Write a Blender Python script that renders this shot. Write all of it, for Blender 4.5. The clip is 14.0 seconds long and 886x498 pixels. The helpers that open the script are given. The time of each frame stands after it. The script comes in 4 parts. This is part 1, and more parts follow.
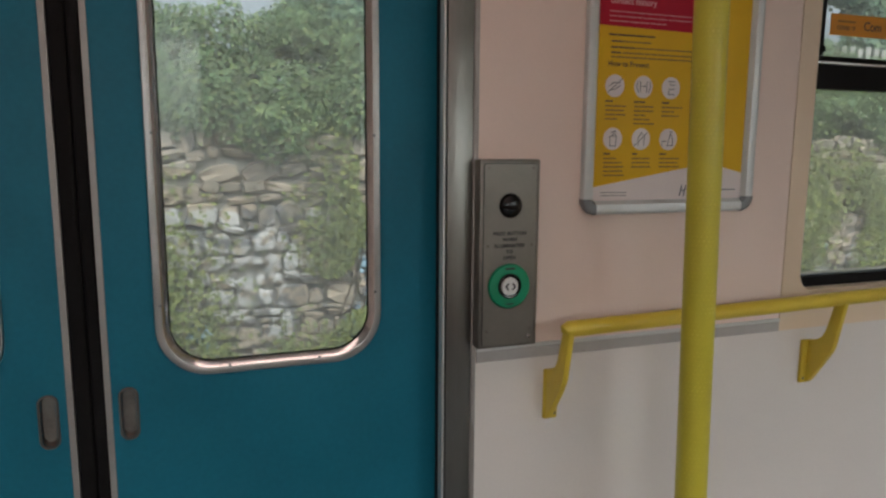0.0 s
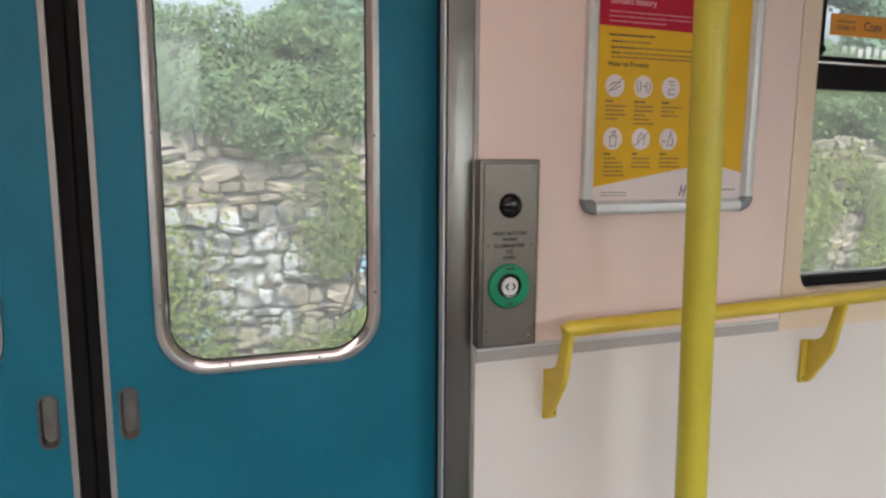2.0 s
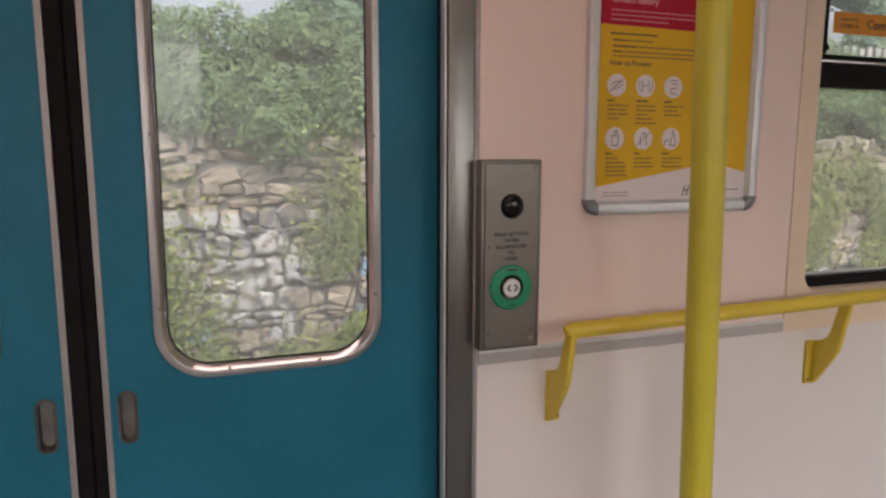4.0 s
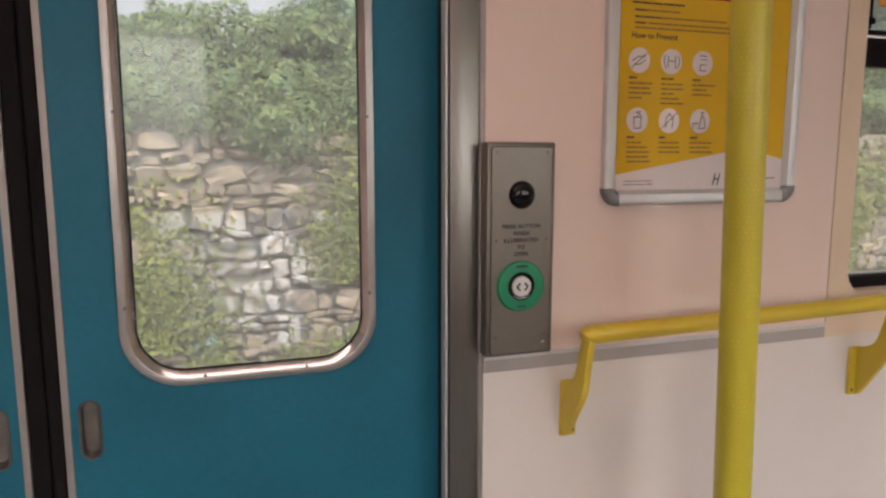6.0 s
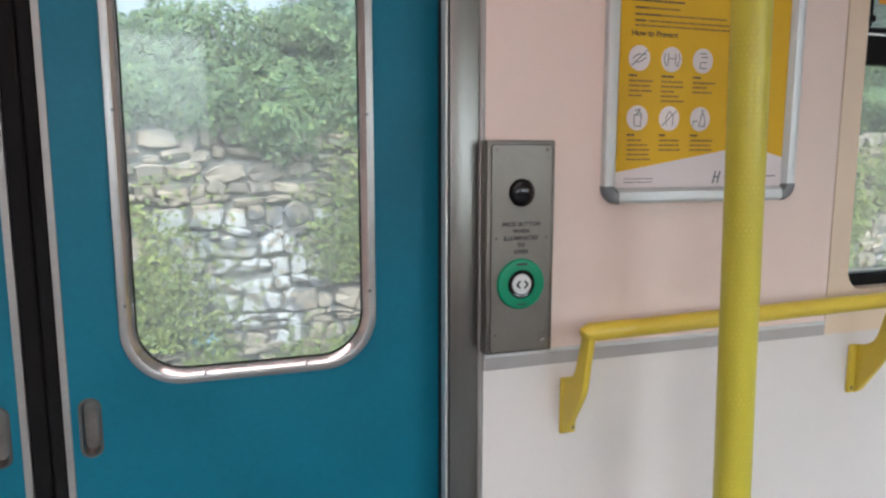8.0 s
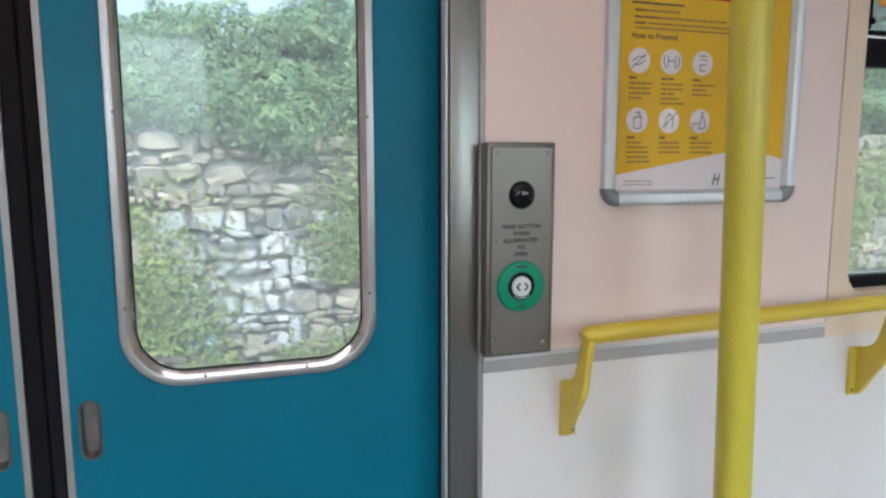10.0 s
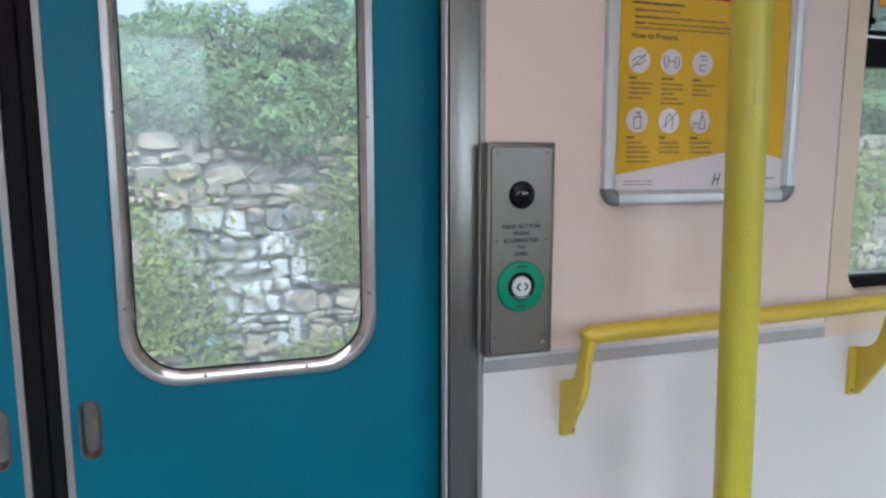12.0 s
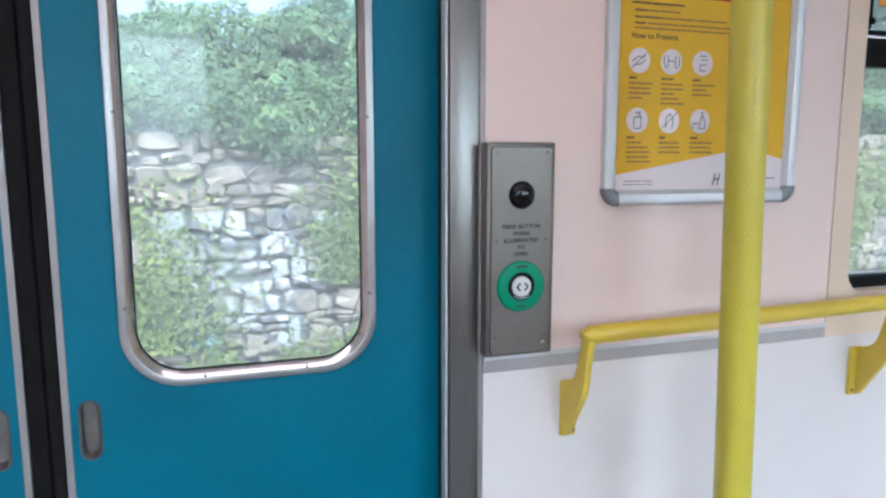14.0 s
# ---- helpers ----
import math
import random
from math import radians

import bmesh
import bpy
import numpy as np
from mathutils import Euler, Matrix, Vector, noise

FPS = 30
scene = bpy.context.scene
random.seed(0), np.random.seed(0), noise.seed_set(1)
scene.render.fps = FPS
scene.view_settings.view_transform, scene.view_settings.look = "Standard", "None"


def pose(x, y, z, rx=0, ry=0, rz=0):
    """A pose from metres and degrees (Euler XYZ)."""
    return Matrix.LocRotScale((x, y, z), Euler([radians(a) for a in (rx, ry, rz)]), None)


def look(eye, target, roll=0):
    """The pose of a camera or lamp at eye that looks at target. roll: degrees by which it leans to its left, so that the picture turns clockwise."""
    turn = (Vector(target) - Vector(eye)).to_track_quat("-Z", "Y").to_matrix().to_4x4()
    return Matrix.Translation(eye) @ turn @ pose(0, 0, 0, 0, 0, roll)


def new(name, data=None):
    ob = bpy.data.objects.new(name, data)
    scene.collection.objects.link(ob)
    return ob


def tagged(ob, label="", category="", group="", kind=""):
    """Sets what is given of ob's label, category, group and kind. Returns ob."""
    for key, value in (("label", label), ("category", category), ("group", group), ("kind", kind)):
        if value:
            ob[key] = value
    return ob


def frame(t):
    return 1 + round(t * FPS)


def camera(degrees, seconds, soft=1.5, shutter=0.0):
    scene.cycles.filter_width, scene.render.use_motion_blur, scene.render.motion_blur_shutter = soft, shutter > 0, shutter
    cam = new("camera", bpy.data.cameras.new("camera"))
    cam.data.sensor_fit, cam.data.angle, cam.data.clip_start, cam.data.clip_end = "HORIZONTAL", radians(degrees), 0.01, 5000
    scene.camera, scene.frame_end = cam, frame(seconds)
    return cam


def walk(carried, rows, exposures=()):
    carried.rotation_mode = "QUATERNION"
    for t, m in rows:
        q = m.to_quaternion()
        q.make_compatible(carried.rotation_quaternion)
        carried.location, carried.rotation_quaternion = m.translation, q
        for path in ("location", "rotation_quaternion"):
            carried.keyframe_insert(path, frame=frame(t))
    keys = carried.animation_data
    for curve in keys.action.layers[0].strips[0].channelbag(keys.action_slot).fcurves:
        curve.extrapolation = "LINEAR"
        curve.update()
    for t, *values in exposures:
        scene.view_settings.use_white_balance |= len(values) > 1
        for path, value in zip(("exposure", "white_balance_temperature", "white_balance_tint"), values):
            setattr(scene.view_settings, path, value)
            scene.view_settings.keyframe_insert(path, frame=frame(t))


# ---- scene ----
# The camera stands in the door lobby, steps closer once, and is then held still.
cam = camera(66.0, 14.0, soft=2.4)
walk(cam, [
    (0.0, pose(-0.4785, -1.1556, 1.5000, 81.62, -0.39, -19.74)),
    (2.0, pose(-0.4785, -1.1556, 1.5000, 81.62, -0.39, -19.74)),
    (2.5, pose(-0.4785, -1.1556, 1.5000, 81.62, -0.39, -19.74)),
    (3.0, pose(-0.4785, -1.1556, 1.5000, 81.74, -0.39, -19.88)),
    (3.2, pose(-0.4780, -1.1540, 1.4995, 81.79, -0.38, -19.89)),
    (5.3, pose(-0.4262, -1.0690, 1.4674, 81.94, 0.11, -18.59)),
    (5.5, pose(-0.4100, -1.0328, 1.4595, 82.12, 0.00, -18.38)),
    (6.0, pose(-0.4100, -1.0328, 1.4595, 82.25, 0.00, -18.38)),
    (6.5, pose(-0.4100, -1.0328, 1.4595, 82.05, 0.00, -18.38)),
    (7.0, pose(-0.4100, -1.0328, 1.4595, 82.12, 0.00, -18.38)),
    (7.5, pose(-0.4100, -1.0328, 1.4595, 82.19, 0.00, -18.38)),
    (8.0, pose(-0.4100, -1.0328, 1.4595, 82.07, 0.00, -18.38)),
    (8.6, pose(-0.4100, -1.0328, 1.4595, 82.20, 0.00, -18.38)),
    (10.3, pose(-0.4100, -1.0328, 1.4595, 82.26, 0.00, -18.38)),
    (14.0, pose(-0.4100, -1.0328, 1.4595, 82.26, 0.00, -18.38)),
], exposures=[
    (0, 0.61, 6156, 5.6),
    (0.5, 0.65, 6238, 4.3),
    (1, 0.68, 6244, 2.5),
    (1.5, 1.26, 6102, 2.6),
    (2, 1.39, 6055, 7.6),
    (2.5, 1.08, 6118, 10.3),
    (3, 1.09, 6212, 12.0),
    (5.5, 0.86, 6856, 21.6),
    (6, 1.16, 6781, 16.8),
    (6.5, 1.60, 6091, 11.2),
    (7, 1.65, 5905, 10.4),
    (7.5, 1.54, 5721, 7.4),
    (8, 1.53, 5631, 4.9),
    (10.5, 1.63, 5255, 1.6),
    (11, 1.40, 5178, 2.2),
    (11.5, 1.44, 5204, 3.5),
    (12, 1.46, 5179, 4.3),
    (12.5, 1.74, 5124, 2.8),
    (13, 1.74, 5059, 4.0),
    (13.5, 1.70, 5063, 2.6),
    (14, 1.88, 5027, 5.0),
])

# ---- light: overcast day outside, daylight through the far side, two added unseen ceiling lamps ----
world = bpy.data.worlds.new("overcast_sky")
scene.world = world
world.use_nodes = True
wn = world.node_tree.nodes
sky = wn.new("ShaderNodeTexSky")
sky.sky_type, sky.sun_disc = "NISHITA", False
sky.sun_elevation, sky.sun_rotation = radians(48), radians(160)
sky.dust_density, sky.air_density, sky.ozone_density = 5.0, 1.0, 1.0
cloud = wn.new("ShaderNodeHueSaturation")
cloud.inputs["Saturation"].default_value = 0.3
world.node_tree.links.new(sky.outputs[0], cloud.inputs["Color"])
world.node_tree.links.new(cloud.outputs[0], wn["Background"].inputs[0])
wn["Background"].inputs[1].default_value = 0.15

sun = new("sun", bpy.data.lights.new("sun", "SUN"))
sun.data.energy, sun.data.angle, sun.data.color = 2.0, radians(25), (1.0, 0.97, 0.92)
sun.matrix_world = look((0, 0, 0), (0.34 * 0.67, 0.94 * 0.67, -0.743))

CAR_Y = -2.75      # inner face of the far side
FLOOR, CEIL, HEAD = 0.28, 2.42, 2.20
D = 0.060          # inner face of the door leaves


def window_light(x, z, w, h, power):
    lamp = new("window_daylight", bpy.data.lights.new("window_daylight", "AREA"))
    lamp.data.shape, lamp.data.size, lamp.data.size_y = "RECTANGLE", w, h
    lamp.data.energy, lamp.data.color = power, (1.0, 0.985, 0.97)
    lamp.data.spread = radians(100)
    lamp.matrix_world = look((x, CAR_Y - 0.05, z), (x, 0, z - 3.5))
    return lamp


FAR_WINDOWS = ((0.45, 3.2), (-1.75, -0.41), (-3.4, -2.1))
for (fa, fb), power in zip(FAR_WINDOWS, (9.0, 5.4, 2.0)):
    window_light((fa + fb) / 2, 1.785, fb - fa - 0.06, 0.77, power)

# ---- materials ----
def mat(name, color, rough=0.5, metal=0.0, vary=0.12, scale=6.0, fine=90.0, bump=0.03, spec=0.5,
        rough_vary=0.12, coat=0.0, stretch=None, tint=None):
    """Principled surface with soft blotches, fine grain, uneven gloss and slight relief."""
    m = bpy.data.materials.new(name)
    m.use_nodes = True
    nt = m.node_tree
    n, lk = nt.nodes, nt.links
    b = n["Principled BSDF"]
    co = n.new("ShaderNodeTexCoord")
    mp = n.new("ShaderNodeMapping")
    lk.new(co.outputs["Object"], mp.inputs[0])
    if stretch:
        mp.inputs["Scale"].default_value = stretch
    n1, n2 = n.new("ShaderNodeTexNoise"), n.new("ShaderNodeTexNoise")
    n1.inputs["Scale"].default_value, n1.inputs["Detail"].default_value = scale, 5
    n2.inputs["Scale"].default_value, n2.inputs["Detail"].default_value = fine, 3
    lk.new(mp.outputs[0], n1.inputs["Vector"])
    lk.new(mp.outputs[0], n2.inputs["Vector"])
    add = n.new("ShaderNodeMath")
    add.operation = "MULTIPLY_ADD"
    add.inputs[1].default_value = 0.35
    lk.new(n2.outputs[0], add.inputs[0])
    lk.new(n1.outputs[0], add.inputs[2])
    rng = n.new("ShaderNodeMapRange")
    rng.inputs[1].default_value, rng.inputs[2].default_value = 0.45, 0.9
    lk.new(add.outputs[0], rng.inputs[0])
    mix = n.new("ShaderNodeMix")
    mix.data_type = "RGBA"
    dark = tint or tuple(c * (1 - vary) for c in color)
    light = tuple(min(1, c * (1 + vary * 0.5)) for c in color)
    mix.inputs[6].default_value, mix.inputs[7].default_value = (*dark, 1), (*light, 1)
    lk.new(rng.outputs[0], mix.inputs[0])
    lk.new(mix.outputs[2], b.inputs["Base Color"])
    rr = n.new("ShaderNodeMapRange")
    rr.inputs[3].default_value, rr.inputs[4].default_value = max(0.02, rough - rough_vary), min(1, rough + rough_vary)
    lk.new(n1.outputs[0], rr.inputs[0])
    lk.new(rr.outputs[0], b.inputs["Roughness"])
    b.inputs["Metallic"].default_value = metal
    b.inputs["Specular IOR Level"].default_value = spec
    b.inputs["Coat Weight"].default_value = coat
    if bump:
        bp = n.new("ShaderNodeBump")
        bp.inputs["Strength"].default_value, bp.inputs["Distance"].default_value = bump, 0.002
        lk.new(add.outputs[0], bp.inputs["Height"])
        lk.new(bp.outputs[0], b.inputs["Normal"])
    return m


def random_mix(m, low, high, source="object", share=0.7):
    """Multiply the base colour piece by piece (objects) or leaf by leaf (islands)."""
    nt = m.node_tree
    n, lk = nt.nodes, nt.links
    b = n["Principled BSDF"]
    old = b.inputs["Base Color"].links[0].from_socket
    one, isle = n.new("ShaderNodeObjectInfo").outputs["Random"], n.new("ShaderNodeNewGeometry").outputs["Random Per Island"]
    both = n.new("ShaderNodeMath")
    both.operation = "ADD"
    lk.new(one, both.inputs[0])
    lk.new(isle, both.inputs[1])
    wrap = n.new("ShaderNodeMath")
    wrap.operation = "FRACT"
    lk.new(both.outputs[0], wrap.inputs[0])
    src = {"object": one, "island": isle, "both": wrap.outputs[0]}[source]
    ramp = n.new("ShaderNodeValToRGB")
    el = ramp.color_ramp.elements
    el[0].color, el[1].color = (*low[0], 1), (*high[-1], 1)
    stops = list(low[1:]) + list(high[:-1])
    for i, c in enumerate(stops):
        e = el.new((i + 1) / (len(stops) + 1))
        e.color = (*c, 1)
    lk.new(src, ramp.inputs[0])
    mx = n.new("ShaderNodeMix")
    mx.data_type, mx.blend_type = "RGBA", "MULTIPLY"
    mx.inputs[0].default_value = share
    lk.new(old, mx.inputs[6])
    lk.new(ramp.outputs[0], mx.inputs[7])
    lk.new(mx.outputs[2], b.inputs["Base Color"])
    return m


PINK = mat("pink_cream_laminate", (0.795, 0.634, 0.552), 0.58, vary=0.05, scale=2.2, fine=160, bump=0.02)
CREAM = mat("cream_moulding", (0.76, 0.602, 0.445), 0.42, vary=0.05, scale=2.5, fine=150, bump=0.02)
OFFWHITE = mat("off_white_laminate", (0.74, 0.682, 0.640), 0.56, vary=0.06, scale=2.0, fine=140, bump=0.02)
TEAL = mat("teal_door_paint", (0.014, 0.150, 0.221), 0.45, spec=0.22, vary=0.16, scale=3.0, fine=120, bump=0.025, coat=0.0)
# One frame steel in two tones: bevel brightened for its highlight, face dimmed.
BEVEL = mat("gleam_steel_bevel", (0.70, 0.70, 0.70), 0.18, metal=1.0, vary=0.10, scale=14, fine=110, bump=0.02, rough_vary=0.05)
FRAME = mat("dimmed_steel_frame", (0.47, 0.455, 0.435), 0.36, metal=1.0, vary=0.14, scale=14, fine=110, bump=0.02, rough_vary=0.08)
STEEL = mat("brushed_stainless", (0.275, 0.265, 0.245), 0.31, metal=1.0, vary=0.10, scale=6, fine=60, bump=0.012, rough_vary=0.06, stretch=(9, 9, 0.8))
PLATE = mat("satin_steel_plate", (0.228, 0.208, 0.180), 0.42, metal=0.8, vary=0.12, scale=9, fine=120, bump=0.03)
PULL = mat("tarnished_steel", (0.17, 0.145, 0.125), 0.40, metal=0.8, vary=0.2, scale=20, fine=120, bump=0.02)
POLISHED = mat("polished_aluminium", (0.66, 0.65, 0.63), 0.24, metal=1.0, vary=0.08, scale=12, fine=90, bump=0.02)
ANODISED = mat("anodised_aluminium", (0.66, 0.66, 0.64), 0.48, metal=0.55, vary=0.06, scale=8, fine=130, bump=0.02)
EDGE = mat("dull_aluminium_edge", (0.38, 0.355, 0.33), 0.5, metal=0.6, vary=0.15, scale=8, fine=120, bump=0.03)
SNAP = mat("silver_snap_frame", (0.62, 0.63, 0.62), 0.46, metal=0.6, vary=0.08, scale=8, fine=130, bump=0.02)
CAPGREY = mat("grey_plastic_cap", (0.19, 0.20, 0.205), 0.24, vary=0.15, scale=40, fine=200, coat=0.3)
DARKCUP = mat("dark_cup_metal", (0.17, 0.155, 0.135), 0.5, metal=0.4, vary=0.3, scale=30, fine=160, bump=0.03)
RUBBER = mat("black_rubber", (0.010, 0.009, 0.009), 0.8, spec=0.15, vary=0.3, scale=15, fine=150, bump=0.05)
DARK = mat("dark_gap_and_shade", (0.008, 0.012, 0.014), 0.8, vary=0.3, scale=25, fine=200)
GREYSTRIP = mat("grey_rubbing_strip", (0.42, 0.39, 0.37), 0.45, vary=0.08, scale=14, fine=160)
YELLOW = mat("yellow_handrail_paint", (0.68, 0.50, 0.04), 0.40, vary=0.08, scale=9, fine=150, bump=0.02, coat=0.25)
POLEYEL = mat("yellow_pole_coating", (0.60, 0.515, 0.035), 0.42, vary=0.07, scale=7, fine=150, bump=0.03, coat=0.2)
# Grip dots coloured lighter than the pole, standing in for their glints.
DOTYEL = mat("glint_grip_dot", (0.70, 0.61, 0.09), 0.24, vary=0.1, scale=30, fine=150, coat=0.4)
GREEN = mat("green_plastic", (0.003, 0.25, 0.115), 0.45, vary=0.12, scale=18, fine=150, bump=0.02)
WHITEP = mat("white_plastic", (0.75, 0.75, 0.73), 0.35, vary=0.06, scale=30, fine=200)
BLACKG = mat("black_gloss", (0.006, 0.006, 0.007), 0.09, vary=0.3, scale=20, fine=150, bump=0.0, rough_vary=0.04)
DOME = mat("smoked_dome", (0.004, 0.004, 0.005), 0.10, spec=0.5, vary=0.3, scale=20, fine=150, bump=0.0, rough_vary=0.03)
INK = mat("black_ink", (0.03, 0.028, 0.026), 0.6, vary=0.2, scale=30, fine=200)
PAPERY = mat("yellow_poster_print", (0.71, 0.43, 0.011), 0.5, spec=0.25, vary=0.06, scale=6, fine=200, bump=0.0)
PAPERR = mat("red_poster_print", (0.44, 0.012, 0.035), 0.6, spec=0.2, vary=0.08, scale=6, fine=200, bump=0.0)
PAPERW = mat("white_poster_print", (0.74, 0.66, 0.64), 0.42, vary=0.04, scale=6, fine=200, bump=0.0)
BARTXT = mat("poster_text_ink", (0.24, 0.13, 0.03), 0.5, vary=0.2, scale=40, fine=200, bump=0.0)
HEADTXT = mat("poster_heading_ink", (0.10, 0.065, 0.035), 0.5, vary=0.2, scale=40, fine=200, bump=0.0)
LIGHTTXT = mat("pale_text_ink", (0.66, 0.33, 0.35), 0.5, vary=0.1, scale=40, fine=200, bump=0.0)
GLYPH = mat("grey_icon_ink", (0.12, 0.12, 0.135), 0.5, vary=0.1, scale=40, fine=200, bump=0.0)
STICKER = mat("orange_sticker", (0.64, 0.255, 0.016), 0.4, vary=0.08, scale=8, fine=150, bump=0.0)
FLOORM = mat("speckled_floor", (0.12, 0.12, 0.13), 0.6, vary=0.25, scale=5, fine=260)
CEILM = mat("white_ceiling_laminate", (0.72, 0.70, 0.67), 0.5, vary=0.05, scale=2, fine=120)
PALE = mat("weathered_pale_wood", (0.44, 0.42, 0.39), 0.8, vary=0.2, scale=8, fine=70, bump=0.15, stretch=(6, 6, 0.8))
BARK = mat("bark", (0.10, 0.075, 0.05), 0.9, vary=0.5, scale=18, fine=80, bump=0.5)
SOIL = mat("ballast_and_soil", (0.15, 0.135, 0.115), 0.95, vary=0.5, scale=1.2, fine=14, bump=0.6)
MORTAR = mat("old_lime_mortar", (0.24, 0.225, 0.205), 0.95, vary=0.4, scale=5, fine=60, bump=0.6)
LEAF = random_mix(mat("bush_leaf", (0.185, 0.25, 0.135), 0.62, vary=0.3, scale=2.5, fine=40, bump=0.0, spec=0.2),
                  [(0.33, 0.46, 0.42), (0.6, 0.74, 0.6)], [(0.85, 0.93, 0.7), (1.5, 1.33, 0.8)], "island", 0.8)
IVY = random_mix(mat("ivy_leaf", (0.22, 0.255, 0.092), 0.62, vary=0.3, scale=2.5, fine=40, bump=0.0, spec=0.2),
                 [(0.5, 0.62, 0.5), (0.75, 0.85, 0.65)], [(1.0, 1.0, 0.75), (1.5, 1.35, 0.85)], "island", 0.75)
FARLEAF = random_mix(mat("far_leaf", (0.14, 0.22, 0.15), 0.5, vary=0.35, scale=1.0, fine=20, bump=0.0, spec=0.4),
                     [(0.3, 0.45, 0.45), (0.6, 0.75, 0.7)], [(0.9, 0.95, 0.8), (1.4, 1.3, 0.9)], "island", 0.9)


def stone_material():
    """Rubble stone: own tone per stone, lichen, and old sprayed paint in outlined cells on part of the wall."""
    m = random_mix(mat("rubble_stone", (0.38, 0.335, 0.285), 0.9, vary=0.40, scale=9, fine=55, bump=0.7),
                   [(0.55, 0.53, 0.52), (0.8, 0.78, 0.76)], [(1.1, 0.98, 0.86), (1.3, 1.22, 1.1)], "both", 0.95)
    nt = m.node_tree
    n, lk = nt.nodes, nt.links
    b = n["Principled BSDF"]
    base = b.inputs["Base Color"].links[0].from_socket
    geo = n.new("ShaderNodeNewGeometry")

    def math_node(op, a, bb=None, c=None):
        k = n.new("ShaderNodeMath")
        k.operation = op
        for i, v in enumerate((a, bb, c)):
            if v is None:
                continue
            if isinstance(v, (int, float)):
                k.inputs[i].default_value = v
            else:
                lk.new(v, k.inputs[i])
        return k.outputs[0]

    def mixed(fac, one, two):
        k = n.new("ShaderNodeMix")
        k.data_type = "RGBA"
        lk.new(fac, k.inputs[0])
        lk.new(one, k.inputs[6])
        if isinstance(two, tuple):
            k.inputs[7].default_value = (*two, 1)
        else:
            lk.new(two, k.inputs[7])
        return k.outputs[2]

    def noise_node(scale, detail):
        k = n.new("ShaderNodeTexNoise")
        k.inputs["Scale"].default_value, k.inputs["Detail"].default_value = scale, detail
        lk.new(geo.outputs["Position"], k.inputs["Vector"])
        return k

    # the wall plane, bent by a slow noise, cut into rounded cells
    bend = n.new("ShaderNodeVectorMath")
    bend.operation = "MULTIPLY_ADD"
    bend.inputs[1].default_value = (0.30, 0.0, 0.30)
    lk.new(noise_node(2.6, 1.0).outputs["Color"], bend.inputs[0])
    flat = n.new("ShaderNodeVectorMath")
    flat.operation = "MULTIPLY"
    flat.inputs[1].default_value = (1.0, 0.0, 0.62)
    lk.new(geo.outputs["Position"], flat.inputs[0])
    lk.new(flat.outputs[0], bend.inputs[2])
    cells = []
    for feature in ("DISTANCE_TO_EDGE", "F1"):
        v = n.new("ShaderNodeTexVoronoi")
        v.feature = feature
        v.inputs["Scale"].default_value = 3.4
        lk.new(bend.outputs[0], v.inputs["Vector"])
        cells.append(v)
    sep, pick = n.new("ShaderNodeSeparateXYZ"), n.new("ShaderNodeSeparateColor")
    lk.new(geo.outputs["Position"], sep.inputs[0])
    lk.new(cells[1].outputs["Color"], pick.inputs[0])
    edge = math_node("MULTIPLY_ADD", noise_node(3.0, 2.0).outputs[0], 0.5, sep.outputs[2])
    band = math_node("MULTIPLY", math_node("GREATER_THAN", edge, 0.66), math_node("LESS_THAN", edge, 1.36))
    near = math_node("MULTIPLY", math_node("MULTIPLY", math_node("GREATER_THAN", sep.outputs[0], -0.75), math_node("LESS_THAN", sep.outputs[0], 0.9)), 0.75)
    where = math_node("MAXIMUM", near, math_node("MULTIPLY", math_node("GREATER_THAN", sep.outputs[0], 2.9), 0.85))
    worn = math_node("GREATER_THAN", noise_node(16.0, 4.0).outputs[0], 0.44)
    cover = math_node("MULTIPLY", math_node("MULTIPLY", band, where), worn)
    fill = math_node("MULTIPLY", cover, math_node("LESS_THAN", pick.outputs[0], 0.62))
    blue = math_node("MULTIPLY", cover, math_node("GREATER_THAN", pick.outputs[1], 0.80))
    line = math_node("MULTIPLY", cover, math_node("LESS_THAN", cells[0].outputs["Distance"], 0.045))
    col = mixed(fill, base, (0.60, 0.60, 0.61))
    col = mixed(blue, col, (0.22, 0.44, 0.60))
    col = mixed(line, col, (0.07, 0.07, 0.085))
    lk.new(col, b.inputs["Base Color"])
    return m


STONE = stone_material()

GLASS = bpy.data.materials.new("window_glass")
GLASS.use_nodes = True
gn, gl = GLASS.node_tree.nodes, GLASS.node_tree.links
gn.remove(gn["Principled BSDF"])
see = gn.new("ShaderNodeBsdfRefraction")
see.inputs["Color"].default_value = (0.96, 0.985, 0.98, 1)
see.inputs["Roughness"].default_value = 0.015
see.inputs["IOR"].default_value = 1.5
gloss = gn.new("ShaderNodeBsdfGlossy")
gloss.inputs["Roughness"].default_value = 0.006
fres = gn.new("ShaderNodeFresnel")
fres.inputs["IOR"].default_value = 1.5
gb = gn.new("ShaderNodeMixShader")
gl.new(fres.outputs[0], gb.inputs[0])
gl.new(see.outputs[0], gb.inputs[1])
gl.new(gloss.outputs[0], gb.inputs[2])
# Dust film, mixed in heavily to paint the outside's washed haze too.
dust_veil = gn.new("ShaderNodeBsdfTranslucent")
dust_veil.inputs[0].default_value = (0.75, 0.77, 0.76, 1)
gm = gn.new("ShaderNodeMixShader")
gt, gc = gn.new("ShaderNodeTexNoise"), gn.new("ShaderNodeTexCoord")
gt.inputs["Scale"].default_value, gt.inputs["Detail"].default_value = 7, 6
gr_ = gn.new("ShaderNodeMapRange")
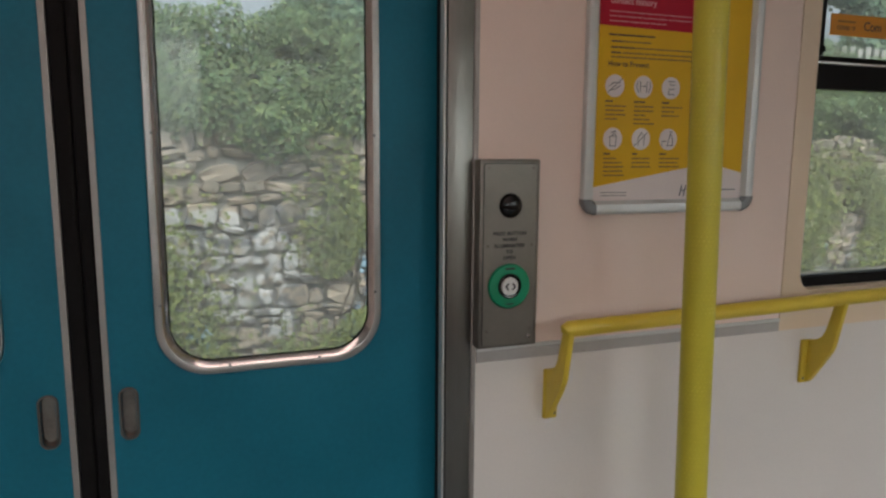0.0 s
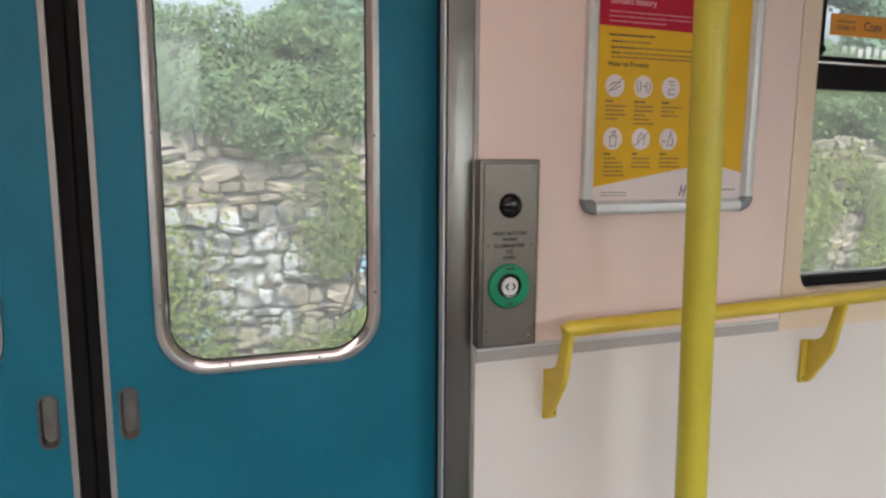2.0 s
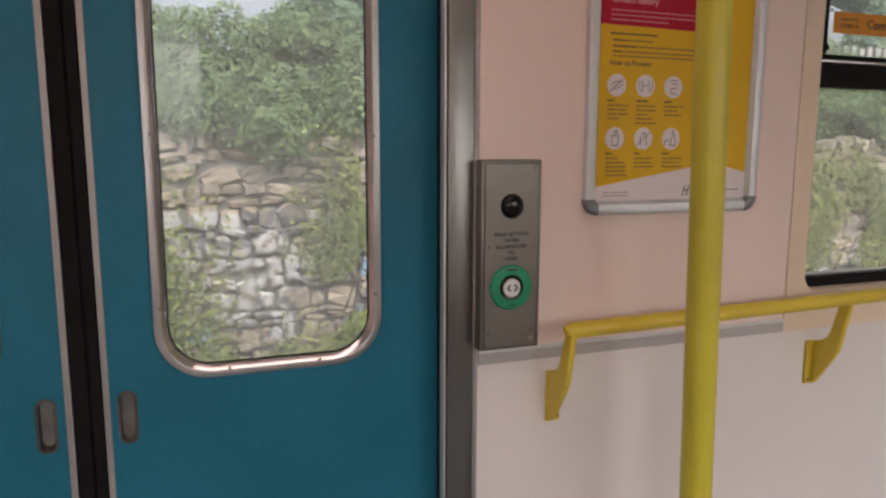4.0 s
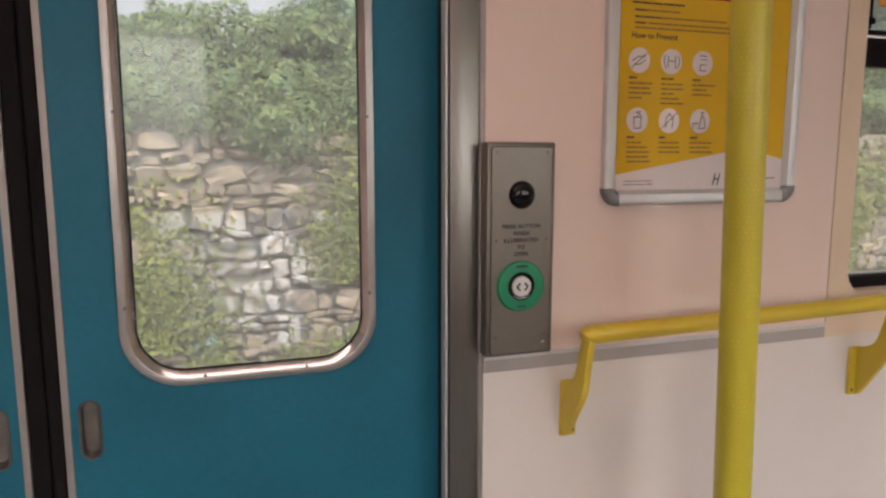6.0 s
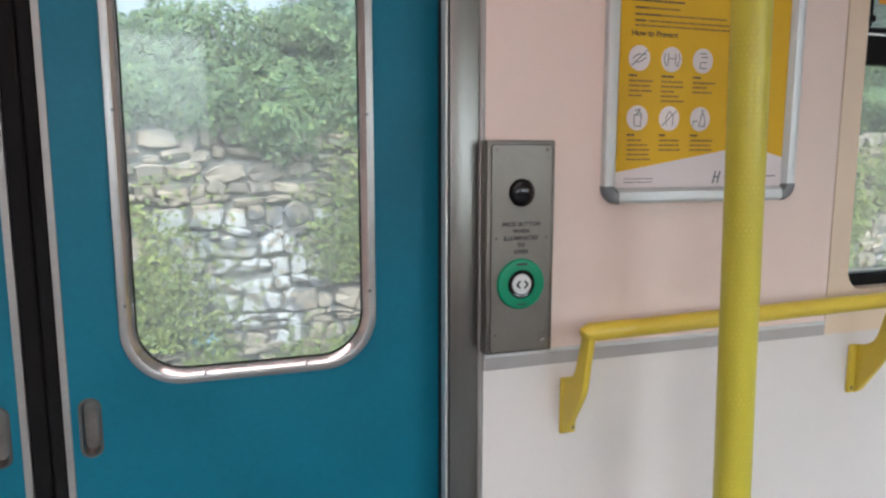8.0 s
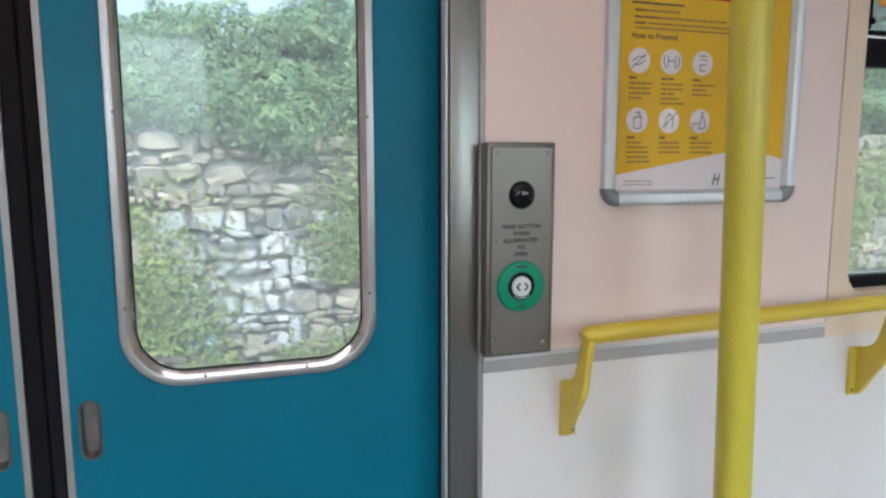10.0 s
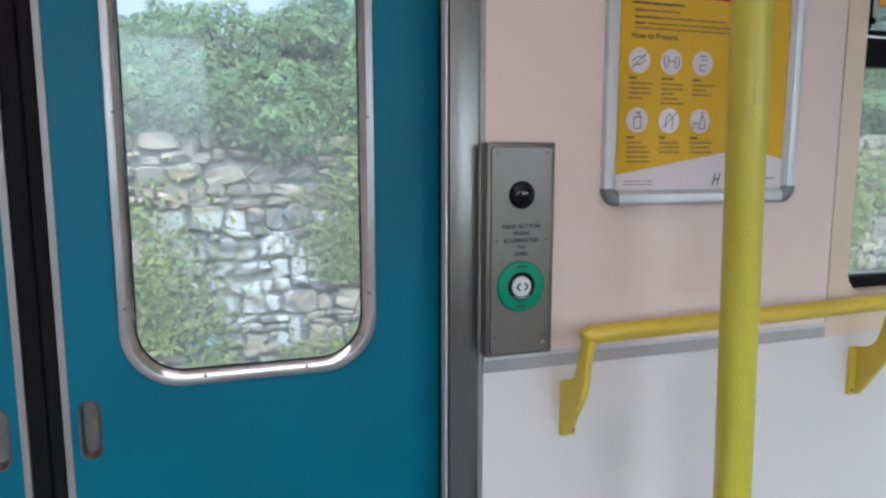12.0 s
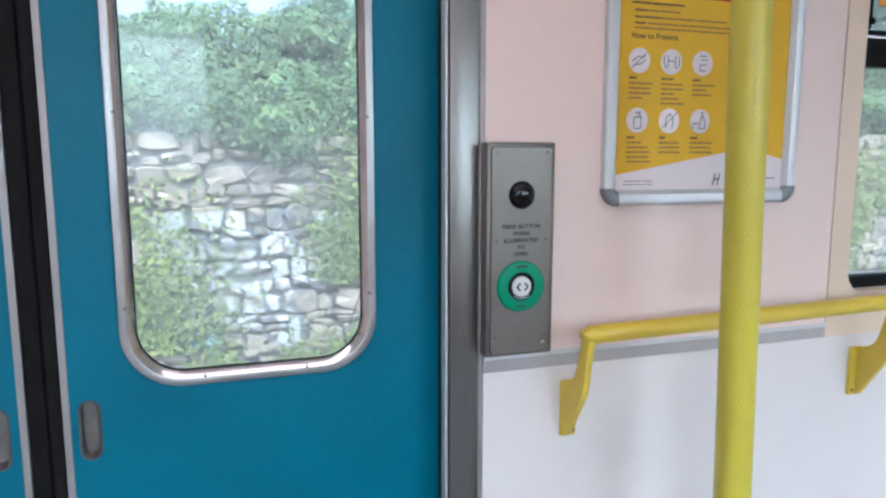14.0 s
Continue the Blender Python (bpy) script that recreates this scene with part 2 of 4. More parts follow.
gr_.inputs[1].default_value, gr_.inputs[2].default_value, gr_.inputs[3].default_value, gr_.inputs[4].default_value = 0.3, 0.75, 0.18, 0.32
gl.new(gc.outputs["Object"], gt.inputs["Vector"])
gl.new(gt.outputs[0], gr_.inputs[0])
gl.new(gr_.outputs[0], gm.inputs[0])
gl.new(gb.outputs[0], gm.inputs[1])
gl.new(dust_veil.outputs[0], gm.inputs[2])
gl.new(gm.outputs[0], gn["Material Output"].inputs[0])

# Pink-tinted glow of the added ceiling lamps.
LAMP = bpy.data.materials.new("lamp_diffuser")
LAMP.use_nodes = True
lb = LAMP.node_tree.nodes["Principled BSDF"]
lb.inputs["Base Color"].default_value = (0.9, 0.9, 0.88, 1)
lb.inputs["Emission Color"].default_value = (1.0, 0.68, 0.60, 1)
lb.inputs["Emission Strength"].default_value = 2.9


# ---- mesh helpers ----
def finish(name, bm, material, smooth=False):
    bmesh.ops.recalc_face_normals(bm, faces=bm.faces)
    me = bpy.data.meshes.new(name)
    bm.to_mesh(me)
    bm.free()
    me.materials.append(material)
    if smooth:
        # faces square to the axes stay flat, so that only the rounded edges are shaded round
        me.polygons.foreach_set("use_smooth", [max(abs(c) for c in p.normal) < 0.9995 for p in me.polygons])
        me.update()
        me.set_sharp_from_angle(angle=radians(35))
    return new(name, me)


def part(name, bm, material, parent, label="", smooth=False):
    ob = finish(name, bm, material, smooth)
    ob.parent = parent
    if parent is not None:
        ob.matrix_parent_inverse = parent.matrix_basis.inverted() if parent.parent is None else Matrix()
    if label:
        ob["label"] = label
    return ob


def thing(name, label, category, x=0, y=0, z=0, group="", kind=""):
    ob = new(name)
    ob.empty_display_size = 0.05
    ob.matrix_basis = pose(x, y, z)
    return tagged(ob, label, category, group, kind)


def structure(ob, label, category):
    return tagged(ob, label, category, kind="structure")


def box(x0, x1, y0, y1, z0, z1, bevel=0.0, seg=2, bm=None):
    out = bm or bmesh.new()
    r = bmesh.ops.create_cube(out, size=1)
    for v in r["verts"]:
        v.co = Vector(((x0 + x1) / 2 + v.co.x * (x1 - x0), (y0 + y1) / 2 + v.co.y * (y1 - y0), (z0 + z1) / 2 + v.co.z * (z1 - z0)))
    if bevel:
        edges = list({e for v in r["verts"] for e in v.link_edges})
        bmesh.ops.bevel(out, geom=edges, offset=bevel, segments=seg, affect="EDGES", profile=0.5)
    return out


def rounded(x0, x1, z0, z1, r, n=10):
    pts = []
    for cx, cz, a0 in ((x1 - r, z1 - r, 0), (x0 + r, z1 - r, 90), (x0 + r, z0 + r, 180), (x1 - r, z0 + r, 270)):
        for i in range(n + 1):
            a = radians(a0 + 90 * i / n)
            pts.append((cx + r * math.cos(a), cz + r * math.sin(a)))
    return pts


def slab(outline, holes, y0, y1, bevel=0.0, bm=None):
    """A sheet in the xz plane with holes, from y0 to y1."""
    out = bm or bmesh.new()
    edges = []
    for loop in (outline, *holes):
        vs = [out.verts.new((x, y0, z)) for x, z in loop]
        edges += [out.edges.new((vs[i], vs[(i + 1) % len(vs)])) for i in range(len(vs))]
    res = bmesh.ops.triangle_fill(out, use_beauty=True, edges=edges)
    faces = [f for f in res["geom"] if isinstance(f, bmesh.types.BMFace)]
    ext = bmesh.ops.extrude_face_region(out, geom=faces)
    bmesh.ops.translate(out, vec=(0, y1 - y0, 0), verts=[v for v in ext["geom"] if isinstance(v, bmesh.types.BMVert)])
    return out


def sweep_ring(loops, bm=None):
    """Joins closed loops of points, ring after ring, into a closed frame profile."""
    out = bm or bmesh.new()
    rings = [[out.verts.new(p) for p in lp] for lp in loops]
    k = len(rings)
    for a in range(k):
        ra, rb = rings[a], rings[(a + 1) % k]
        for i in range(len(ra)):
            j = (i + 1) % len(ra)
            out.faces.new((ra[i], ra[j], rb[j], rb[i]))
    return out


def lathe(profile, cx, cz, n=32, axis="y", bm=None):
    """Turns (radius, along) pairs round an axis through cx, cz (for y) or cx, cy (for z)."""
    out = bm or bmesh.new()
    rings = []
    for r, y in profile:
        if r < 1e-6:
            rings.append([out.verts.new((cx, y, cz) if axis == "y" else (cx, cz, y))])
        else:
            ring = []
            for i in range(n):
                a = 2 * math.pi * i / n
                p, q = cx + r * math.cos(a), cz + r * math.sin(a)
                ring.append(out.verts.new((p, y, q) if axis == "y" else (p, q, y)))
            rings.append(ring)
    for ra, rb in zip(rings, rings[1:]):
        for i in range(n):
            j = (i + 1) % n
            if len(ra) == 1 and len(rb) > 1:
                out.faces.new((ra[0], rb[i], rb[j]))
            elif len(rb) == 1 and len(ra) > 1:
                out.faces.new((ra[i], ra[j], rb[0]))
            elif len(ra) > 1:
                out.faces.new((ra[i], ra[j], rb[j], rb[i]))
    return out


def prism(profile, x0, x1, bevel=0.0):
    """A (y, z) outline pulled from x0 to x1."""
    out = bmesh.new()
    a = [out.verts.new((x0, y, z)) for y, z in profile]
    b = [out.verts.new((x1, y, z)) for y, z in profile]
    k = len(profile)
    out.faces.new(a)
    out.faces.new(b)
    for i in range(k):
        out.faces.new((a[i], a[(i + 1) % k], b[(i + 1) % k], b[i]))
    if bevel:
        bmesh.ops.bevel(out, geom=list(out.edges), offset=bevel, segments=2, affect="EDGES", profile=0.5)
    return out


def tube(points, r, n=16, bm=None, close=True):
    """A round bar along points; r may be one radius or one a point."""
    out = bm or bmesh.new()
    pts = [Vector(p) for p in points]
    rs = r if isinstance(r, (list, tuple)) else [r] * len(pts)
    rings = []
    for i, p in enumerate(pts):
        d = (pts[min(i + 1, len(pts) - 1)] - pts[max(i - 1, 0)]).normalized()
        u = d.orthogonal().normalized() if not rings else (last - d * last.dot(d)).normalized()
        last = u
        w = d.cross(u)
        rings.append([out.verts.new(p + rs[i] * (math.cos(2 * math.pi * k / n) * u + math.sin(2 * math.pi * k / n) * w)) for k in range(n)])
    for ra, rb in zip(rings, rings[1:]):
        for i in range(n):
            j = (i + 1) % n
            out.faces.new((ra[i], ra[j], rb[j], rb[i]))
    if close:
        out.faces.new(rings[0])
        out.faces.new(rings[-1])
    return out


def stroke(points, width, y, depth=0.0004, bm=None):
    """A thin printed line in the xz plane, just proud of y."""
    out = bm or bmesh.new()
    for (xa, za), (xb, zb) in zip(points, points[1:]):
        d = Vector((xb - xa, zb - za))
        if d.length < 1e-6:
            continue
        nrm = Vector((-d.y, d.x)).normalized() * width / 2
        e = d.normalized() * width * 0.3
        c = [(xa - e.x + nrm.x, za - e.y + nrm.y), (xb + e.x + nrm.x, zb + e.y + nrm.y), (xb + e.x - nrm.x, zb + e.y - nrm.y), (xa - e.x - nrm.x, za - e.y - nrm.y)]
        out.faces.new([out.verts.new((x, y - depth, z)) for x, z in c])
    return out


def lettering(text, x, y, z, size, material, parent, align="CENTER", bold=0.0, spread=1.0):
    """Raised lettering in the built-in font on a face that looks towards -y."""
    cu = bpy.data.curves.new("lettering", "FONT")
    cu.body, cu.size, cu.align_x, cu.align_y = text, size, align, "CENTER"
    cu.extrude, cu.offset, cu.resolution_u, cu.space_character = 0.0002, bold, 3, spread
    tmp = new("lettering", cu)
    me = bpy.data.meshes.new_from_object(tmp)
    bpy.data.objects.remove(tmp)
    me.materials.clear()
    me.materials.append(material)
    me.transform(pose(x, y, z, 90, 0, 0))
    ob = new("lettering", me)
    ob.parent = parent
    ob.matrix_parent_inverse = parent.matrix_basis.inverted()
    return ob


# ---- the car: floor, ceiling, ends ----
X0, X1 = -3.6, 3.4
floor = structure(finish("floor", box(X0, X1, CAR_Y - 0.18, 0.19, FLOOR - 0.1, FLOOR), FLOORM), "dark grey speckled vinyl train floor", "floor")
ceiling = structure(finish("ceiling", box(X0, X1, CAR_Y - 0.18, 0.19, CEIL, CEIL + 0.06), CEILM), "white laminate train ceiling", "ceiling")
for nm, xa, xb in (("wall_end_left", X0 - 0.08, X0), ("wall_end_right", X1, X1 + 0.08)):
    structure(finish(nm, box(xa, xb, CAR_Y - 0.18, 0.19, FLOOR - 0.1, CEIL + 0.06), PINK), "plain cream end wall of the train car", "wall")

# the seen side: x 0 is the edge of the doorway
OPEN_L = -1.356
low = structure(finish("wall_side_lower", box(0.004, X1, 0.0, 0.19, FLOOR, 1.097), OFFWHITE), "off-white laminate lower wall panel", "wall")
up = structure(finish("wall_side_upper", box(0.004, 0.7435, 0.0, 0.19, 1.097, CEIL), PINK), "pinkish cream laminate upper wall panel", "wall")
WX0, WX1, WZ0, WZ1 = 0.797, 2.25, 1.186, 2.02
win_panel = structure(finish("wall_window_panel", slab([(0.7465, 1.097), (X1, 1.097), (X1, CEIL), (0.7465, CEIL)],
                      [rounded(WX0, WX1, WZ0, WZ1, 0.04)], 0.0, 0.19), CREAM), "cream moulded window surround panel", "wall")
structure(finish("wall_seam", box(0.7435, 0.7465, 0.003, 0.18, 1.097, CEIL), DARK), "dark seam between two wall panels", "trim")
structure(finish("wall_side_far", box(X0, OPEN_L - 0.004, 0.0, 0.19, FLOOR, CEIL), PINK), "pinkish cream laminate wall panel", "wall")
structure(finish("wall_over_door", box(OPEN_L - 0.004, 0.004, 0.02, 0.19, HEAD, CEIL), PINK), "cream panel above the sliding doors", "wall")
structure(finish("trim_strip", box(0.0045, 0.7425, -0.004, 0.0, 1.0975, 1.1195, 0.0015), GREYSTRIP), "grey rubbing strip along the wall", "trim")
structure(finish("trim_strip_bead", box(0.0045, 0.7425, -0.0055, -0.0005, 1.1196, 1.1270, 0.001), ANODISED), "thin aluminium bead on the rubbing strip", "trim")

# ---- door posts ----
def door_post(x, s):
    """Stainless reveal of the doorway; s is +1 for the post on the +x side."""
    def xs(a, b):
        return (x + s * a, x + s * b) if s > 0 else (x + s * b, x + s * a)
    post = thing("door_post", "brushed stainless steel door post with edge beads", "door post", x, 0.07, FLOOR, "door posts")
    a, b = xs(-0.0555, -0.0065)
    part("face", box(a, b, -0.001, 0.04, FLOOR, HEAD, 0.0012, 2), STEEL, post, "", True)
    a, b = xs(-0.0062, 0.0038)
    part("edge_bead", box(a, b, -0.0035, 0.02, FLOOR, HEAD, 0.0025, 3), EDGE, post, "dull aluminium corner bead", True)
    a, b = xs(-0.0585, -0.0558)
    part("groove", box(a, b, 0.004, 0.04, FLOOR, HEAD), DARK, post, "dark groove")
    a, b = xs(-0.0635, -0.0588)
    part("inner_bead", box(a, b, -0.002, 0.020, FLOOR, HEAD, 0.0020, 3), ANODISED, post, "bright metal bead", True)
    # Black strip added to draw the shade between post and door.
    a, b = xs(-0.057, -0.010)
    part("gap_shade_strip", box(a, b, 0.0405, 0.0585, FLOOR, HEAD, 0.003, 2), DARK, post, "black strip standing in for the shade behind the post")
    return post


door_post(0.0, 1)
door_post(OPEN_L, -1)


# ---- sliding doors: built for the +x leaf, origin at the middle of the doorway ----
MID = -0.6595


def door_leaf(number, s, label):
    """s = 1: the leaf on the +x side of the middle, s = -1: its mirror."""
    leaf = thing("door_%d" % number, label, "train door", MID, D, FLOOR, "sliding doors", "structure")

    def m(a, b):
        lo, hi = MID + s * a, MID + s * b
        return (min(lo, hi), max(lo, hi))
    e = 0.0 if s > 0 else 0.012
    ox0, ox1 = m(0.1036 + e, 0.4940 + e)
    OZ0, OZ1 = 1.1087, 1.900
    w = 0.0 if s > 0 else 0.0050
    x0, x1 = m(0.0308 + w, 0.653)
    Z0, Z1 = FLOOR + 0.01, HEAD - 0.008
    hole = rounded(ox0 + 0.0075, ox1 - 0.0075, OZ0 + 0.0075, OZ1 - 0.0075, 0.079)
    pc = MID + s * (0.0564 + e * 0.6)
    px0, px1, pz0, pz1 = pc - 0.0107, pc + 0.0107, 1.0107, 1.0937
    part("panel", slab([(x0, Z0), (x1, Z0), (x1, Z1), (x0, Z1)], [hole, rounded(px0, px1, pz0, pz1, 0.0104, 8)], D, D + 0.033), TEAL, leaf)
    # edge strip and rubber nose
    a, b = m(0.0207 + w, 0.0308 + w)
    part("edge_strip", box(a, b, D - 0.002, D + 0.033, Z0, Z1, 0.001), EDGE, leaf, "dull aluminium edge strip")
    a, b = m(0.0006, 0.0207 + w)
    part("rubber_nose", box(a, b, D + 0.001, D + 0.032, Z0, Z1, 0.005, 3), RUBBER, leaf, "black rubber door seal", True)

    def ring_at(rows, xa, xb, za, zb, n):
        return sweep_ring([[(x, D + y, z) for x, z in rounded(xa + d, xb - d, za + d, zb - d, r, n)] for d, y, r in rows])
    # window frame: outer roll in dimmed steel, bevel brightened for its gleam, lip
    part("window_frame", ring_at(((0.0, -0.0005, 0.0896), (0.0005, -0.0062, 0.0891), (0.0014, -0.0074, 0.0884), (0.0050, -0.0080, 0.0850), (0.0112, -0.0082, 0.0796),
         (0.0122, -0.0077, 0.0788), (0.0122, 0.0150, 0.0788), (0.0093, 0.0150, 0.0802)), ox0, ox1, OZ0, OZ1, 12), FRAME, leaf, "rounded stainless steel window frame", True)
    part("inner_bevel", ring_at(((0.0124, -0.0076, 0.0786), (0.0132, -0.0070, 0.0779), (0.0208, 0.0009, 0.0712), (0.0219, 0.0022, 0.0704), (0.0219, 0.0150, 0.0704), (0.0124, 0.0150, 0.0786)),
         ox0, ox1, OZ0, OZ1, 12), BEVEL, leaf, "inner bevel of the frame, brightened for its gleam", True)
    part("gasket", ring_at(((0.0215, 0.0028, 0.0706), (0.0241, 0.0037, 0.0681), (0.0241, 0.0064, 0.0681), (0.0215, 0.0064, 0.0706)), ox0, ox1, OZ0, OZ1, 12),
         RUBBER, leaf, "thin black window gasket")
    pane = part("pane", slab(rounded(ox0 + 0.021, ox1 - 0.021, OZ0 + 0.021, OZ1 - 0.021, 0.0711, 12), [], D + 0.0065, D + 0.0112), GLASS, leaf, "clear glass pane")
    pane.visible_shadow = False
    for sx, sz in ((ox0 + 0.0112, 1.522), (ox0 + 0.0112, 1.2365), (ox1 - 0.0112, 1.522), (ox1 - 0.0112, 1.2365), (ox0 + 0.1185, 1.1227), (ox1 - 0.1166, 1.1227)):
        part("screw", lathe([(0.0025, D - 0.0056), (0.0025, D - 0.0091), (0.0015, D - 0.0098), (0.0, D - 0.0093)], sx, sz, 10), CAPGREY, leaf)
    # recessed finger pull
    part("finger_pull", ring_at(((-0.0051, -0.0003, 0.0156), (-0.0042, -0.0015, 0.0146), (-0.0014, -0.0017, 0.0119), (0.0, 0.0005, 0.0104), (0.0, 0.0205, 0.0104), (-0.0028, 0.0205, 0.0131)),
         px0, px1, pz0, pz1, 8), PULL, leaf, "recessed steel finger pull", True)
    part("cup", slab(rounded(px0, px1, pz0, pz1, 0.0104, 8), [], D + 0.0090, D + 0.0120), DARKCUP, leaf, "dark bottom of the finger pull")
    # dished lower end of the pull, sloped to catch the light as a crescent
    bm, rings = bmesh.new(), []
    for rr, yy, up_ in ((0.0103, D + 0.0006, 0.0), (0.0098, D + 0.0020, 0.0006), (0.0086, D + 0.0062, 0.0016), (0.0076, D + 0.0089, 0.0022)):
        rings.append([bm.verts.new((pc + rr * math.cos(radians(q)), yy, pz0 + 0.0104 + up_ + rr * math.sin(radians(q)))) for q in range(180, 361, 15)])
    for ra, rb in zip(rings, rings[1:]):
        for i in range(12):
            bm.faces.new((ra[i], ra[i + 1], rb[i + 1], rb[i]))
    part("scoop", bm, PULL, leaf, "sloped lower scoop shaped to catch a bright crescent", True)
    return leaf


leaf_a = door_leaf(1, 1, "closed teal sliding train door with rounded window")
leaf_b = door_leaf(2, -1, "closed teal sliding train door beside its twin")

# ---- the far side of the car, behind the camera ----
FY0, FY1 = CAR_Y - 0.18, CAR_Y
structure(finish("wall_far_side", slab([(X0, FLOOR - 0.1), (X1, FLOOR - 0.1), (X1, CEIL), (X0, CEIL)],
          [rounded(xa, xb, 1.37, 2.20, 0.06) for xa, xb in FAR_WINDOWS], FY0, FY1), PINK), "pinkish cream wall of the far side of the car", "wall")
for wi, (xa, xb) in enumerate(FAR_WINDOWS):
    w = thing("window_%d" % (wi + 2), "wide side window with black rubber gasket", "window", (xa + xb) / 2, CAR_Y - 0.1, 1.37, "", "structure")
    loops = [[(x, y, z) for x, z in rounded(xa + dx, xb - dx, 1.37 + dx, 2.20 - dx, 0.055, 6)] for dx, y in ((0.0, CAR_Y - 0.08), (0.02, CAR_Y - 0.08), (0.02, CAR_Y - 0.13), (0.0, CAR_Y - 0.13))]
    part("gasket", sweep_ring(loops), RUBBER, w)
    p = part("pane", slab(rounded(xa + 0.012, xb - 0.012, 1.382, 2.188, 0.05, 6), [], CAR_Y - 0.108, CAR_Y - 0.102), GLASS, w)
    p.visible_shadow = False

# unseen lamps added over the door lobby, to warm the wall top and gleam in the bevels
for yy in (-0.52, -2.23):
    lamp = thing("added_ceiling_light", "unseen ceiling lamp added over the doors, with a pink-glowing diffuser", "ceiling light", -0.6, yy, CEIL, "ceiling lamps")
    part("housing", box(-1.42, 0.22, yy - 0.075, yy + 0.075, CEIL - 0.03, CEIL, 0.004), ANODISED, lamp)
    part("diffuser", box(-1.40, 0.20, yy - 0.06, yy + 0.06, CEIL - 0.045, CEIL - 0.0305, 0.006, 3), LAMP, lamp)

# ---- window beside the poster ----
win = thing("window_1", "side window with hopper light, dark bar and black gasket", "window", 1.5, 0.05, WZ0, "", "structure")
loops = []
for dx, y, r in ((-0.0005, 0.030, 0.040), (0.022, 0.036, 0.022), (0.022, 0.070, 0.022), (-0.0005, 0.070, 0.040)):
    loops.append([(x, y, z) for x, z in rounded(WX0 + dx, WX1 - dx, WZ0 + dx, WZ1 - dx, r, 8)])
part("gasket", sweep_ring(loops), RUBBER, win, "black rubber gasket")
BZ0, BZ1 = 1.640, 1.700
part("transom", box(WX0 + 0.018, WX1 - 0.018, 0.034, 0.068, BZ0, BZ1 - 0.008, 0.003), RUBBER, win, "black transom bar")
part("transom_bead", box(WX0 + 0.004, WX1 - 0.018, 0.028, 0.046, BZ1 - 0.0078, BZ1 - 0.001, 0.002, 3), POLISHED, win, "bright metal bead", True)
part("hopper_rail", box(WX0 + 0.030, WX1 - 0.03, 0.040, 0.064, BZ1 - 0.0008, BZ1 + 0.012, 0.003), RUBBER, win, "black hopper frame rail")
part("hopper_stile", box(WX0 + 0.040, WX0 + 0.056, 0.038, 0.066, BZ1 + 0.0125, WZ1 - 0.015, 0.003), RUBBER, win, "black hopper frame stile")
part("hopper_catch", prism([(0.036, BZ1 + 0.013), (0.012, BZ1 + 0.016), (0.012, BZ1 + 0.026), (0.036, BZ1 + 0.046)], WX0 + 0.017, WX0 + 0.033, 0.002), RUBBER, win, "small black hopper catch")
for za, zb in ((WZ0 + 0.012, BZ0 + 0.006), (BZ1 + 0.004, WZ1 - 0.012)):
    p = part("pane", box(WX0 + 0.012, WX1 - 0.012, 0.050, 0.055, za, zb), GLASS, win, "clear glass pane")
    p.visible_shadow = False

# orange sticker on the upper pane
SY = 0.0485
st = thing("sticker", "orange notice sticker on the upper window pane", "sticker", 1.0, SY, 1.76)
part("sheet", box(0.878, 1.15, SY - 0.0003, SY + 0.0012, 1.760, 1.807), STICKER, st)
bm = bmesh.new()
for zz, xa, xb in ((1.7910, 0.900, 0.952),):
    stroke([(xa, zz), (xb, zz)], 0.004, SY - 0.0005, bm=bm)
part("text_line", bm, BARTXT, st)
lettering("COVID 19", 0.897, SY - 0.0008, 1.7765, 0.0125, HEADTXT, st, "LEFT", 0.0002)
lettering("Com", 0.978, SY - 0.0008, 1.783, 0.028, HEADTXT, st, "LEFT", 0.0006)

# ---- push button panel ----
pan = thing("door_button_panel", "stainless door control panel with green push button", "control panel", 0.055, 0, 1.13)
part("housing", box(-0.0035, 0.1155, -0.0305, 0.0, 1.1325, 1.4815, 0.003, 2), PLATE, pan, "", True)
part("plate_gap", slab(rounded(0.0028, 0.1097, 1.1363, 1.4747, 0.006, 4), [], -0.0312, -0.0298), DARK, pan, "dark gap round the face plate")
part("face_plate", slab(rounded(0.004, 0.1085, 1.1375, 1.4735, 0.005, 4), [], -0.0325, -0.0300), PLATE, pan, "satin steel face plate")
for sx, sz in ((0.012, 1.466), (0.100, 1.466), (0.012, 1.325), (0.100, 1.325), (0.012, 1.166), (0.100, 1.166)):
    part("screw", lathe([(0.0026, -0.0320), (0.0026, -0.0332), (0.0012, -0.0338), (0.0, -0.0334)], sx, sz, 10), PULL, pan)
CX = 0.0555
part("sensor_bezel", lathe([(0.0225, -0.0322), (0.0225, -0.0335), (0.0208, -0.0338), (0.0204, -0.0322)], CX, 1.398, 36), RUBBER, pan, "thin dark bezel", True)
part("sensor_dome", lathe([(0.0205, -0.0322), (0.0204, -0.0336), (0.0196, -0.0362), (0.0180, -0.0388), (0.0155, -0.0411), (0.0120, -0.0429), (0.0080, -0.0441), (0.0040, -0.0447), (0.0, -0.0449)], CX, 1.398, 36), DOME, pan, "glossy black dome", True)
ring = part("button_surround", lathe([(0.0420, -0.0322), (0.0417, -0.0350), (0.0400, -0.0372), (0.037, -0.0380), (0.0238, -0.0372), (0.0230, -0.0345)], CX, 1.2495, 48), GREEN, pan, "round green plastic surround", True)
